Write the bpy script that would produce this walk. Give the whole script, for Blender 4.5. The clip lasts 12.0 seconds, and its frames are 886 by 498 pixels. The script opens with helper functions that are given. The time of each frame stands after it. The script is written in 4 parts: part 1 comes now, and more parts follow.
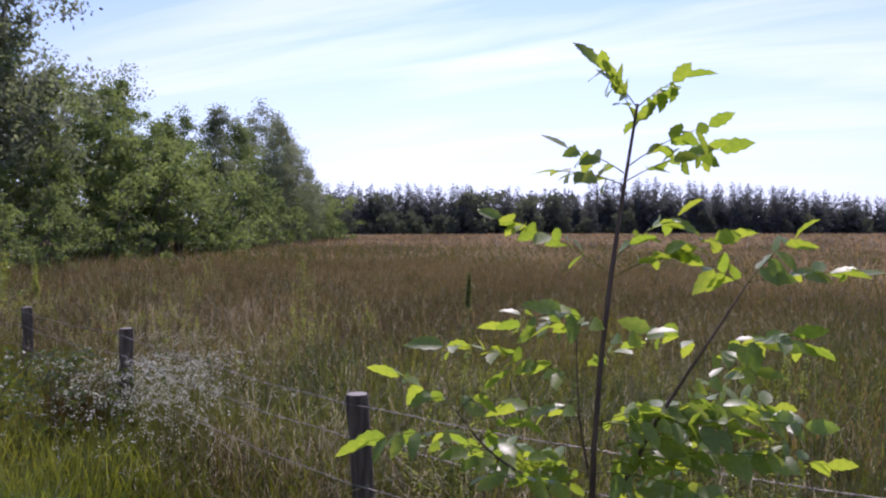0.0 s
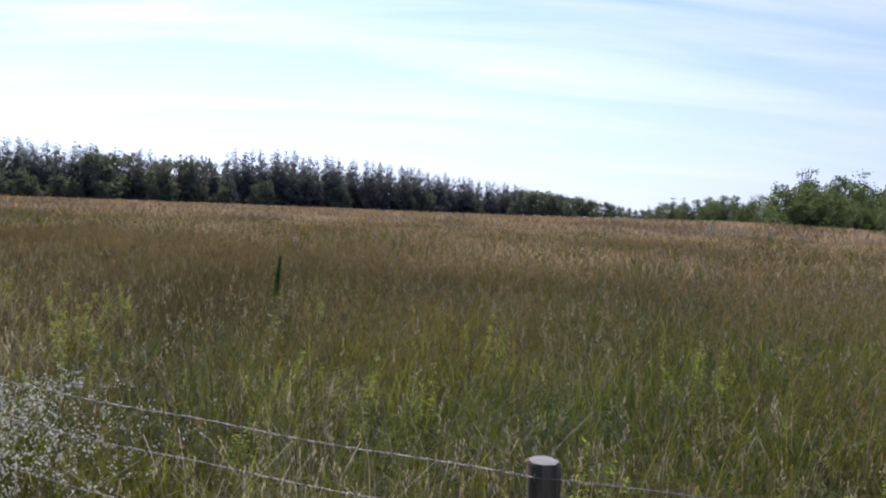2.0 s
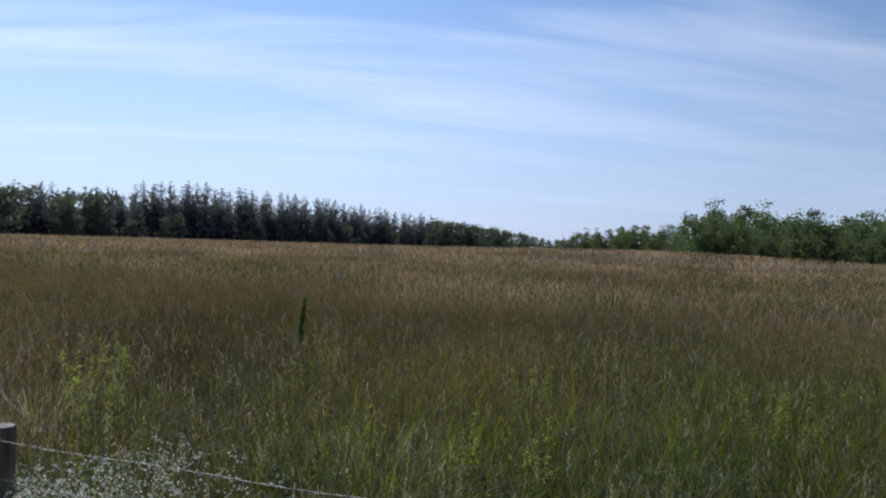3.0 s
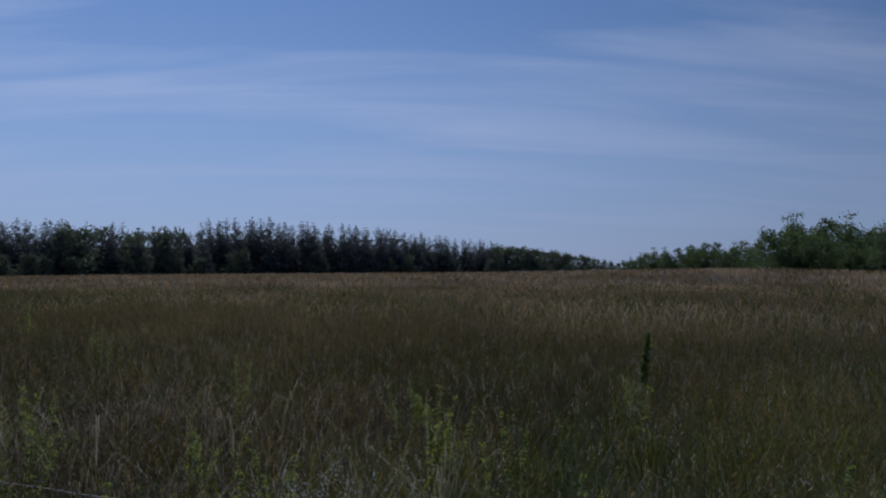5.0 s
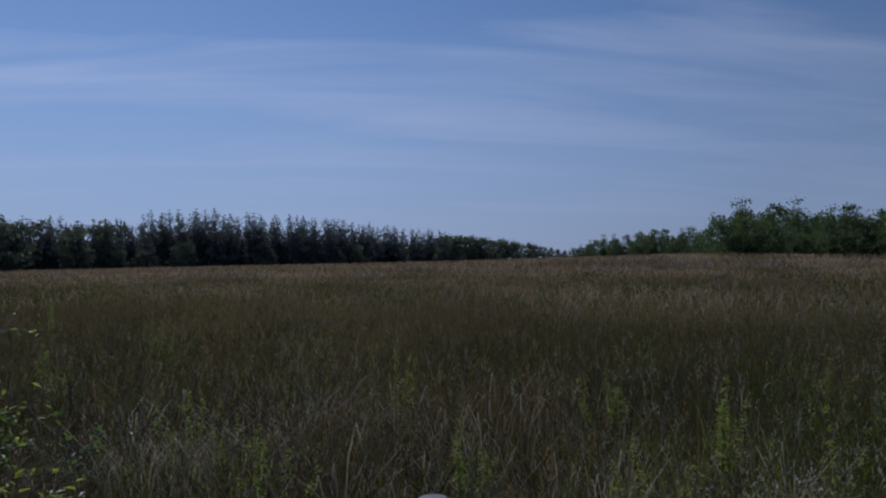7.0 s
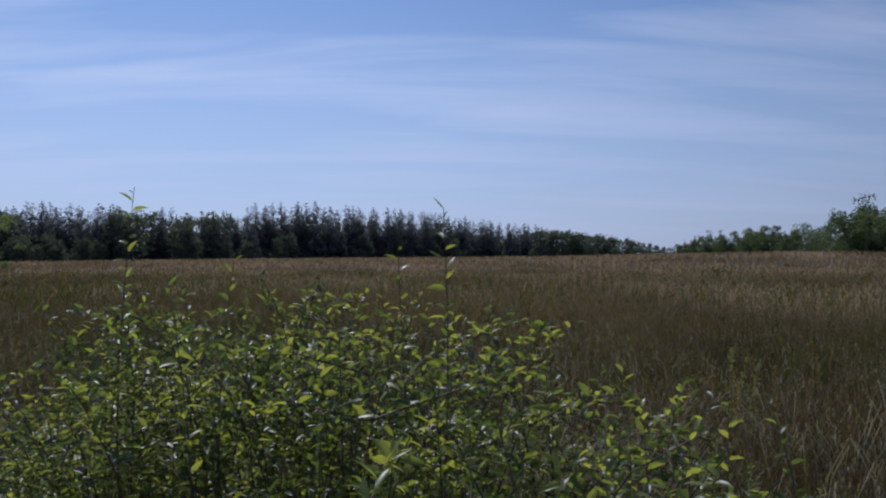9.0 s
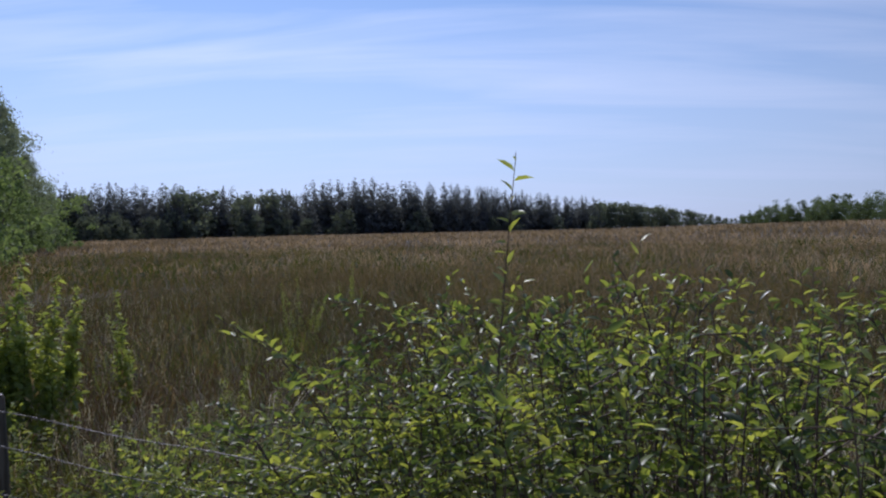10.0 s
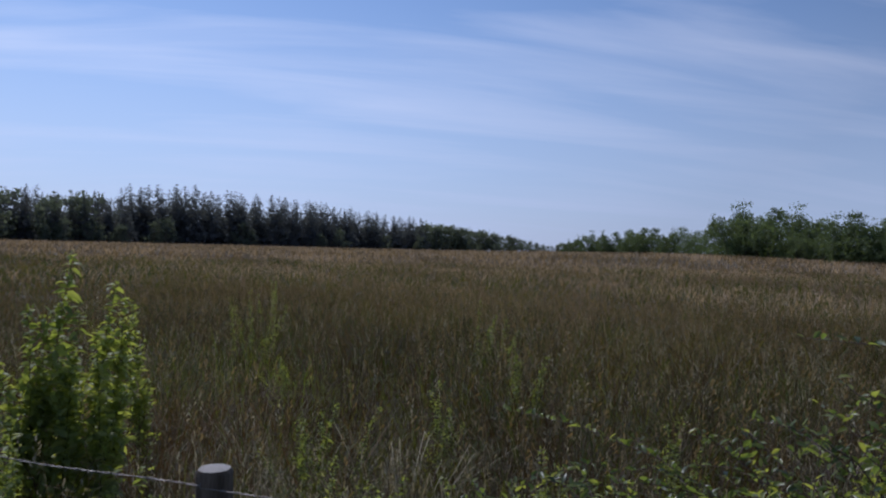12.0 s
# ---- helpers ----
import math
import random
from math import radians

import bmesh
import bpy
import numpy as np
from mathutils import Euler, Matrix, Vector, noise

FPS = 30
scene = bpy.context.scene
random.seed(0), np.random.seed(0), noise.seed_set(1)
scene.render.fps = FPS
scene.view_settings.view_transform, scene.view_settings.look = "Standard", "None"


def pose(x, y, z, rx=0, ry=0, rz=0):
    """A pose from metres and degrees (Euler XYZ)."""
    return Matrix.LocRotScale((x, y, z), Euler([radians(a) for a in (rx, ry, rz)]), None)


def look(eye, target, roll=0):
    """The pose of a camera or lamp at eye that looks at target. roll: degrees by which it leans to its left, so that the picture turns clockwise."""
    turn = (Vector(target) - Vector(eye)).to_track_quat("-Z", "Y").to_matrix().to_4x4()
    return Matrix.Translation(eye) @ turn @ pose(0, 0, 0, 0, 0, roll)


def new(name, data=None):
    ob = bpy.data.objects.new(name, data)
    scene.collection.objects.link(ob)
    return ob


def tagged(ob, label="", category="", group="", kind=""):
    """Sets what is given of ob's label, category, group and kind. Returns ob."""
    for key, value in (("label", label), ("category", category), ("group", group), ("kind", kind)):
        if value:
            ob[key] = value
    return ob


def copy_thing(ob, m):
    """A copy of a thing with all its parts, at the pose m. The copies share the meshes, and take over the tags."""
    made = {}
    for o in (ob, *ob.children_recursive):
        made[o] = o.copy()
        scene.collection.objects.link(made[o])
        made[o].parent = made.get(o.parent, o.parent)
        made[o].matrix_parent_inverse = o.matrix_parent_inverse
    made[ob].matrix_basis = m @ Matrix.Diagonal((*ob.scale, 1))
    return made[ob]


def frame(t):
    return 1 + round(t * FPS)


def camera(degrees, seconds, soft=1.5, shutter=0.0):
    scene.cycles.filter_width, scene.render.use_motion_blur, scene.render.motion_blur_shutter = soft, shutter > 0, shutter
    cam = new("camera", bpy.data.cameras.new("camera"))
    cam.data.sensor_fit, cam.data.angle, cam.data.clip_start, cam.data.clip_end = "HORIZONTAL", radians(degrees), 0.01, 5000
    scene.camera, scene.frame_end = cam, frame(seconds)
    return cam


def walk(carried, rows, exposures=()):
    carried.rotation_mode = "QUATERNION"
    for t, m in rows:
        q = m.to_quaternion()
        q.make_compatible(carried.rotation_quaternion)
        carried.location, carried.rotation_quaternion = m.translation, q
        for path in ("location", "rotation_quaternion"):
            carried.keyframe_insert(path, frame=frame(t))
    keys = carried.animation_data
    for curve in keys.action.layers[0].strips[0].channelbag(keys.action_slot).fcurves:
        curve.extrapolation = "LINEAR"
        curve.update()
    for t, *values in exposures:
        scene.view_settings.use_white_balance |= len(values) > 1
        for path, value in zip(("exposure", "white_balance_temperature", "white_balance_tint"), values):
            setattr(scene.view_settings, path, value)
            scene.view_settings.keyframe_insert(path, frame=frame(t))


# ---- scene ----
cam = camera(57.1, 12.0, 2.2)
PATH = [
    (0, (3.549, 1.71, 1.618), (1.805, 2.687, 1.582), 0.1),
    (0.5, (2.913, 1.51, 1.612), (1.175, 2.499, 1.599), -2.3),
    (1, (2.328, 1.316, 1.588), (0.647, 2.398, 1.548), 1.0),
    (1.5, (1.801, 1.107, 1.62), (0.344, 2.478, 1.611), 2.5),
    (2, (1.275, 0.958, 1.636), (0.127, 2.593, 1.549), 2.4),
    (2.5, (0.684, 0.812, 1.659), (-0.389, 2.5, 1.654), 2.0),
    (3, (0.067, 0.636, 1.663), (-0.904, 2.385, 1.66), 1.8),
    (3.5, (-0.554, 0.569, 1.665), (-1.598, 2.272, 1.757), 0.1),
    (5.5, (-3.224, 0.051, 1.638), (-4.329, 1.717, 1.695), -0.6),
    (6, (-3.791, -0.07, 1.625), (-4.929, 1.571, 1.736), -1.0),
    (6.5, (-4.307, -0.179, 1.627), (-5.288, 1.564, 1.66), -1.5),
    (8.5, (-6.341, -0.672, 1.584), (-7.285, 1.09, 1.642), -0.7),
    (9, (-6.852, -0.792, 1.594), (-7.999, 0.846, 1.617), -0.4),
    (9.5, (-7.348, -0.876, 1.612), (-8.603, 0.681, 1.665), -0.6),
    (10, (-7.924, -0.997, 1.62), (-9.177, 0.561, 1.582), -1.2),
    (10.5, (-8.455, -1.051, 1.61), (-9.748, 0.475, 1.638), -0.9),
    (11, (-9.06, -1.167, 1.598), (-10.204, 0.473, 1.629), 0.4),
    (11.5, (-9.576, -1.226, 1.557), (-10.535, 0.528, 1.625), 0.4),
    (12, (-10.149, -1.269, 1.58), (-11.032, 0.525, 1.587), 1.5),
]
EXPOSURES = [
    (0.0, 0.34, 6150, 35), (1.0, 0.42, 6200, 31), (2.0, 0.44, 6200, 23), (2.5, 0.28, 6100, 16), (3.0, -0.12, 5950, 14), (3.5, -0.55, 5700, 15), (5.5, -1.26, 5300, 18), (6.5, -1.26, 5300, 18),
    (8.5, -1.04, 5300, 18), (9.0, -0.7, 5650, 19), (9.5, -0.58, 5700, 20), (10.0, -0.32, 5700, 21), (10.5, -0.24, 5700, 22), (11.0, -0.42, 5700, 21), (11.5, -0.5, 5650, 20), (12.0, -0.54, 5650, 20),
]
walk(cam, [(t, look(eye, target, roll)) for t, eye, target, roll in PATH], EXPOSURES)

# ---- world and sun ----
SUN_YAW, SUN_UP = radians(58), radians(50)
world = bpy.data.worlds.new("sky")
scene.world = world
world.use_nodes = True
nt = world.node_tree
N, L = nt.nodes.new, nt.links.new
sky = N("ShaderNodeTexSky")
sky.sky_type, sky.sun_disc = "NISHITA", False
sky.sun_elevation, sky.sun_rotation = SUN_UP, -SUN_YAW
sky.dust_density, sky.ozone_density, sky.air_density = 0.2, 3.0, 1.0
# thin streaks of high cloud, laid out on a flat layer far above
coord = N("ShaderNodeTexCoord")
parts = N("ShaderNodeSeparateXYZ")
L(coord.outputs["Generated"], parts.inputs[0])
lift = N("ShaderNodeMath")
lift.operation = "MAXIMUM"
lift.inputs[1].default_value = 0.0
L(parts.outputs[2], lift.inputs[0])
above = N("ShaderNodeMath")
above.inputs[1].default_value = 0.16
L(lift.outputs[0], above.inputs[0])
flat = N("ShaderNodeVectorMath")
flat.operation = "DIVIDE"
L(coord.outputs["Generated"], flat.inputs[0])
L(above.outputs[0], flat.inputs[1])
turned = N("ShaderNodeMapping")
turned.vector_type = "TEXTURE"
turned.inputs["Rotation"].default_value = (0, 0, radians(37))
turned.inputs["Scale"].default_value = (2.6, 0.55, 1000.0)
L(flat.outputs[0], turned.inputs["Vector"])
streaks = N("ShaderNodeTexNoise")
streaks.inputs["Scale"].default_value, streaks.inputs["Detail"].default_value, streaks.inputs["Roughness"].default_value = 1.5, 7, 0.52
streaks.inputs["Distortion"].default_value = 0.5
L(turned.outputs[0], streaks.inputs["Vector"])
veil = N("ShaderNodeValToRGB")
veil.color_ramp.elements[0].position, veil.color_ramp.elements[0].color = 0.44, (0, 0, 0, 1)
veil.color_ramp.elements[1].position, veil.color_ramp.elements[1].color = 0.80, (0.55, 0.55, 0.55, 1)
L(streaks.outputs["Fac"], veil.inputs[0])
cloudy = N("ShaderNodeMix")
cloudy.data_type = "RGBA"
L(veil.outputs[0], cloudy.inputs["Factor"])
L(sky.outputs[0], cloudy.inputs["A"])
cloudy.inputs["B"].default_value = (9.5, 9.8, 10.4, 1)
# pale summer haze low in the sky
low_haze = N("ShaderNodeMapRange")
low_haze.interpolation_type = "SMOOTHSTEP"
low_haze.inputs["From Min"].default_value, low_haze.inputs["From Max"].default_value = -0.02, 0.34
low_haze.inputs["To Min"].default_value, low_haze.inputs["To Max"].default_value = 0.75, 0.0
L(lift.outputs[0], low_haze.inputs["Value"])
hazy = N("ShaderNodeMix")
hazy.data_type = "RGBA"
L(low_haze.outputs["Result"], hazy.inputs["Factor"])
L(cloudy.outputs["Result"], hazy.inputs["A"])
hazy.inputs["B"].default_value = (6.1, 7.4, 9.8, 1)
TO_SUN = Vector((-math.sin(SUN_YAW) * math.cos(SUN_UP), math.cos(SUN_YAW) * math.cos(SUN_UP), math.sin(SUN_UP)))
# thin cloud and haze scatter more light on the sun's side of the sky
sunward = N("ShaderNodeVectorMath")
sunward.operation = "DOT_PRODUCT"
sunward.inputs[1].default_value = TO_SUN
L(coord.outputs["Generated"], sunward.inputs[0])
scatter_more = N("ShaderNodeMapRange")
scatter_more.inputs["From Min"].default_value, scatter_more.inputs["From Max"].default_value = 0.46, 0.86
scatter_more.inputs["To Min"].default_value, scatter_more.inputs["To Max"].default_value = 0.82, 1.26
L(sunward.outputs["Value"], scatter_more.inputs["Value"])
brighter = N("ShaderNodeVectorMath")
brighter.operation = "SCALE"
L(hazy.outputs["Result"], brighter.inputs[0])
L(scatter_more.outputs["Result"], brighter.inputs["Scale"])
L(brighter.outputs[0], nt.nodes["Background"].inputs[0])
nt.nodes["Background"].inputs[1].default_value = 0.105
sun = new("sun", bpy.data.lights.new("sun", "SUN"))
sun.data.energy, sun.data.angle, sun.data.color = 3.6, radians(0.5), (1.0, 0.95, 0.87)
sun.matrix_world = look((0, 0, 30), Vector((0, 0, 30)) - TO_SUN)


# ---- materials ----
def surface(name, colours, rough=0.6, through_light=0.0, scale=1.0, bump=0.0, fine=20.0, stretch=(1, 1, 1), metal=0.0, spread=1.0, by_object=False, patchy=1.0, glow=(2.1, 1.9, 0.6), gloss=0.3):
    """A material whose colour wanders over a ramp: by piece, by broad patches and by fine grain."""
    m = bpy.data.materials.new(name)
    m.use_nodes = True
    t = m.node_tree
    n, l = t.nodes.new, t.links.new
    b = t.nodes["Principled BSDF"]
    where = n("ShaderNodeTexCoord")
    geo = n("ShaderNodeNewGeometry")
    info = n("ShaderNodeObjectInfo")
    spot = n("ShaderNodeMapping")
    spot.inputs["Scale"].default_value = stretch
    l(geo.outputs["Position"] if by_object is False else where.outputs["Object"], spot.inputs["Vector"])
    broad, grain = n("ShaderNodeTexNoise"), n("ShaderNodeTexNoise")
    broad.inputs["Scale"].default_value, broad.inputs["Detail"].default_value = scale, 4
    grain.inputs["Scale"].default_value, grain.inputs["Detail"].default_value = fine, 5
    for one in (broad, grain):
        l(spot.outputs[0], one.inputs["Vector"])
    mixed = n("ShaderNodeMath")
    mixed.operation = "MULTIPLY_ADD"
    l(info.outputs["Random"] if by_object else geo.outputs["Random Per Island"], mixed.inputs[0])
    mixed.inputs[1].default_value = 0.45 * spread
    stronger = n("ShaderNodeMath")
    stronger.operation = "MULTIPLY_ADD"
    l(broad.outputs["Fac"], stronger.inputs[0])
    stronger.inputs[1].default_value, stronger.inputs[2].default_value = patchy, 0.5 - 0.5 * patchy
    l(stronger.outputs[0], mixed.inputs[2])
    more = n("ShaderNodeMath")
    more.operation = "MULTIPLY_ADD"
    l(grain.outputs["Fac"], more.inputs[0])
    more.inputs[1].default_value = 0.35
    l(mixed.outputs[0], more.inputs[2])
    fit_in = n("ShaderNodeMapRange")
    fit_in.inputs["From Min"].default_value, fit_in.inputs["From Max"].default_value = 0.45, 0.45 + 0.35 + 0.4 * spread
    l(more.outputs[0], fit_in.inputs["Value"])
    ramp = n("ShaderNodeValToRGB")
    for k, c in enumerate(colours):
        at = k / (len(colours) - 1)
        e = ramp.color_ramp.elements[k] if k < 2 else ramp.color_ramp.elements.new(at)
        e.position, e.color = at, (*c, 1)
    if len(colours) > 2:
        for k, c in enumerate(colours):
            ramp.color_ramp.elements[k].position = k / (len(colours) - 1)
            ramp.color_ramp.elements[k].color = (*c, 1)
    l(fit_in.outputs["Result"], ramp.inputs[0])
    l(ramp.outputs[0], b.inputs["Base Color"])
    b.inputs["Roughness"].default_value, b.inputs["Metallic"].default_value = rough, metal
    b.inputs["Specular IOR Level"].default_value = gloss if through_light else 0.4
    if bump:
        raised = n("ShaderNodeBump")
        raised.inputs["Strength"].default_value, raised.inputs["Distance"].default_value = bump, 0.01
        l(grain.outputs["Fac"], raised.inputs["Height"])
        l(raised.outputs[0], b.inputs["Normal"])
    if through_light:
        lit, both = n("ShaderNodeBsdfTranslucent"), n("ShaderNodeMixShader")
        warm = n("ShaderNodeMix")
        warm.data_type, warm.blend_type = "RGBA", "MULTIPLY"
        warm.inputs["Factor"].default_value = 1.0
        l(ramp.outputs[0], warm.inputs["A"])
        warm.inputs["B"].default_value = (*glow, 1)
        l(warm.outputs["Result"], lit.inputs["Color"])
        both.inputs[0].default_value = through_light
        l(b.outputs[0], both.inputs[1])
        l(lit.outputs[0], both.inputs[2])
        l(both.outputs[0], t.nodes["Material Output"].inputs["Surface"])
    return m


SOIL = surface("soil", [(0.028, 0.024, 0.011), (0.048, 0.04, 0.018), (0.07, 0.055, 0.028)], 0.95, scale=0.05, fine=3.0, bump=0.4, spread=0.3)
GRASS = surface("meadow_grass", [(0.030, 0.048, 0.010), (0.062, 0.082, 0.016), (0.120, 0.115, 0.036)], 0.7, 0.34, scale=0.35, patchy=2.2, glow=(1.9, 1.7, 0.7))
RUSSET = surface("russet_growth", [(0.030, 0.024, 0.010), (0.062, 0.046, 0.018), (0.12, 0.082, 0.034)], 0.75, 0.25, scale=0.5, patchy=2.0, glow=(1.7, 1.3, 0.8))
GREEN = surface("verge_grass", [(0.045, 0.062, 0.018), (0.085, 0.11, 0.026), (0.16, 0.16, 0.05)], 0.6, 0.4, scale=0.6, patchy=2.0)
LUSH_GRASS = surface("lush_grass", [(0.06, 0.09, 0.02), (0.105, 0.145, 0.032), (0.18, 0.20, 0.055)], 0.6, 0.45, scale=0.4, patchy=1.6)
DOCK = surface("dock_seed", [(0.08, 0.11, 0.045), (0.12, 0.16, 0.065), (0.16, 0.19, 0.09)], 0.7, 0.4, scale=4)
STRAW = surface("dry_grass", [(0.09, 0.056, 0.026), (0.16, 0.112, 0.052), (0.27, 0.21, 0.105)], 0.6, 0.25, scale=0.8, glow=(1.5, 1.35, 1.05))
PALE = surface("pale_straw", [(0.19, 0.165, 0.095), (0.33, 0.295, 0.18), (0.50, 0.46, 0.32)], 0.6, 0.3, scale=0.8, glow=(1.5, 1.35, 1.05))
HEADS = surface("seed_heads", [(0.09, 0.07, 0.03), (0.155, 0.12, 0.052), (0.26, 0.20, 0.10)], 0.8, 0.3, scale=0.16, patchy=2.2, glow=(1.6, 1.4, 0.95))
# lighter, tanner variant of HEADS; more blades take it the further out they stand
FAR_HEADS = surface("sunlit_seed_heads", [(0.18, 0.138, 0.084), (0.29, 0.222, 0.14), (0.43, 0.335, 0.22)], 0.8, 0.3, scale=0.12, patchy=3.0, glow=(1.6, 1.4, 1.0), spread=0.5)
WHITE = surface("white_petals", [(0.56, 0.54, 0.38), (0.70, 0.68, 0.54), (0.80, 0.79, 0.68)], 0.7, 0.2, scale=3, glow=(1.05, 1.05, 0.98))
LEAF = surface("bush_leaf", [(0.04, 0.065, 0.028), (0.105, 0.148, 0.05), (0.27, 0.30, 0.09)], 0.36, 0.54, scale=4.0, patchy=2.4, glow=(2.2, 2.05, 0.8), gloss=0.6)
SAPLING = surface("sapling_leaf", [(0.09, 0.15, 0.035), (0.13, 0.20, 0.045), (0.20, 0.25, 0.06)], 0.45, 0.52, scale=6.0, fine=60, by_object=True, glow=(2.7, 2.5, 0.8), gloss=1.0)
WEED = surface("weed_leaf", [(0.12, 0.165, 0.06), (0.20, 0.255, 0.09), (0.31, 0.35, 0.145)], 0.5, 0.5, scale=2.0)
DARK = surface("bramble_leaf", [(0.04, 0.07, 0.026), (0.065, 0.105, 0.038), (0.105, 0.15, 0.058)], 0.5, 0.3, scale=2.0)
TWIG = surface("twig_bark", [(0.05, 0.035, 0.03), (0.09, 0.06, 0.045), (0.14, 0.10, 0.07)], 0.7, scale=8, fine=80)
BARK = surface("tree_bark", [(0.06, 0.05, 0.04), (0.12, 0.10, 0.08), (0.20, 0.18, 0.15)], 0.85, scale=2, fine=15, stretch=(3, 3, 0.6))
WOOD = surface("weathered_post", [(0.045, 0.034, 0.022), (0.095, 0.074, 0.052), (0.18, 0.145, 0.108)], 0.95, scale=6, fine=45, bump=1.0, stretch=(5, 5, 0.45), patchy=1.8)
CUT = surface("cut_end", [(0.10, 0.09, 0.075), (0.20, 0.185, 0.165), (0.34, 0.32, 0.29)], 0.8, scale=12, fine=90, bump=0.5)
STEEL = surface("galvanised_wire", [(0.14, 0.12, 0.11), (0.24, 0.22, 0.21), (0.34, 0.32, 0.30)], 0.6, scale=4, fine=60, metal=0.7)
CROWN = surface("broadleaf", [(0.095, 0.135, 0.068), (0.145, 0.195, 0.095), (0.20, 0.255, 0.125)], 0.6, 0.5, scale=0.25, fine=2, patchy=1.8, glow=(1.6, 1.6, 0.8))
SILVER = surface("willow_leaf", [(0.12, 0.15, 0.105), (0.17, 0.20, 0.15), (0.225, 0.26, 0.20)], 0.6, 0.48, scale=0.25, fine=2, glow=(1.5, 1.5, 0.9))
# distance haze put into the colour: both far-wood foliages are lightened towards blue-grey
HAZED_NEEDLES = surface("hazed_pine_needles", [(0.082, 0.088, 0.105), (0.105, 0.113, 0.128), (0.13, 0.14, 0.145)], 0.75, 0.45, scale=0.08, fine=1, glow=(1.5, 1.5, 1.1))
HAZED_WOODS = surface("hazed_woodland_leaf", [(0.08, 0.096, 0.082), (0.112, 0.132, 0.108), (0.145, 0.168, 0.135)], 0.7, 0.45, scale=0.1, fine=1, glow=(1.6, 1.6, 1.0))
HEDGE = surface("hedge_leaf", [(0.066, 0.092, 0.05), (0.10, 0.135, 0.07), (0.14, 0.18, 0.095)], 0.65, 0.42, scale=0.15, fine=2, patchy=1.8, glow=(1.6, 1.6, 0.8))


# ---- building helpers ----
class Shape:
    """Gathers triangles from several arrays into one mesh."""

    def __init__(self):
        self.v, self.f, self.n = [], [], 0

    def add(self, v, f):
        v, f = np.asarray(v, float).reshape(-1, 3), np.asarray(f, int).reshape(-1, 3)
        self.v.append(v)
        self.f.append(f + self.n)
        self.n += len(v)
        return self

    def mesh(self, name, material, smooth=False):
        v, f = np.concatenate(self.v), np.concatenate(self.f)
        me = bpy.data.meshes.new(name)
        me.vertices.add(len(v))
        me.vertices.foreach_set("co", v.astype(np.float32).ravel())
        me.loops.add(f.size)
        me.loops.foreach_set("vertex_index", f.astype(np.int32).ravel())
        me.polygons.add(len(f))
        me.polygons.foreach_set("loop_start", np.arange(0, f.size, 3, dtype=np.int32))
        if smooth:
            me.polygons.foreach_set("use_smooth", np.ones(len(f), bool))
        me.update(calc_edges=True)
        me.materials.append(material)
        return me


def part(name, shape, material, parent=None, label="", smooth=False, kind=""):
    me = shape if isinstance(shape, bpy.types.Mesh) else shape.mesh(name, material, smooth)
    ob = new(name, me)
    if parent:
        ob.parent = parent
    return tagged(ob, label, kind=kind)


def thing(name, at, label, category, group=""):
    ob = new(name)
    ob.location = at
    ob.empty_display_size = 0.2
    return tagged(ob, label, category, group)


def tube(path, radii, sides=6):
    """Vertices and triangles of a tapering tube along a path."""
    path = np.asarray(path, float)
    radii = np.broadcast_to(radii, len(path))
    along = np.gradient(path, axis=0)
    along /= np.linalg.norm(along, axis=1)[:, None] + 1e-9
    ref = np.where(np.abs(along[:, 2:3]) > 0.9, [[1.0, 0, 0]], [[0, 0, 1.0]])
    a = np.cross(along, ref)
    a /= np.linalg.norm(a, axis=1)[:, None] + 1e-9
    b = np.cross(along, a)
    w = np.arange(sides) * 2 * np.pi / sides
    v = path[:, None] + radii[:, None, None] * (np.cos(w)[None, :, None] * a[:, None] + np.sin(w)[None, :, None] * b[:, None])
    f = []
    for i in range(len(path) - 1):
        for j in range(sides):
            p, q = i * sides + j, i * sides + (j + 1) % sides
            f += [(p, q, q + sides), (p, q + sides, p + sides)]
    return v.reshape(-1, 3), f


def smooth_step(a, b, x):
    s = np.clip((x - a) / (b - a), 0, 1)
    return s * s * (3 - 2 * s)


def ground_z(x, y):
    """The lie of the land: level by the fence, rising towards the woods, most where the hedge stands."""
    r = np.hypot(x + 3, y)
    a = np.degrees(np.arctan2(-(x + 3), y))
    swell = 0.82 * np.exp(-(((a - 15) / 9) ** 2)) + 0.34 * np.exp(-(((a - 1) / 10) ** 2))
    return 0.9 * smooth_step(18, 130, r) + 0.85 * smooth_step(130, 260, r) + swell * smooth_step(45, 122, r) + 0.04 * np.sin(x * 0.5) * np.sin(y * 0.4) * smooth_step(12, 25, r)


def fence_y(x):
    """The fence's line."""
    return np.interp(x, [-30, -11.75, -6.17, 0.13, 12], [0.5, 0.54, 2.08, 3.18, 8.5])


def patches(x, y, size, seed=0):
    """A slow, uneven field between 0 and 1, for denser and thinner growth."""
    r = np.random.RandomState(seed)
    out = np.zeros_like(x)
    for k in range(6):
        w, p = r.uniform(0, 2 * np.pi), r.uniform(0, 2 * np.pi)
        q = 2 * np.pi / (size * r.uniform(0.5, 1.8))
        out += np.sin((x * np.cos(w) + y * np.sin(w)) * q + p + 1.3 * np.sin((x * np.sin(w) - y * np.cos(w)) * q * 0.7))
    return 0.5 + out / 8


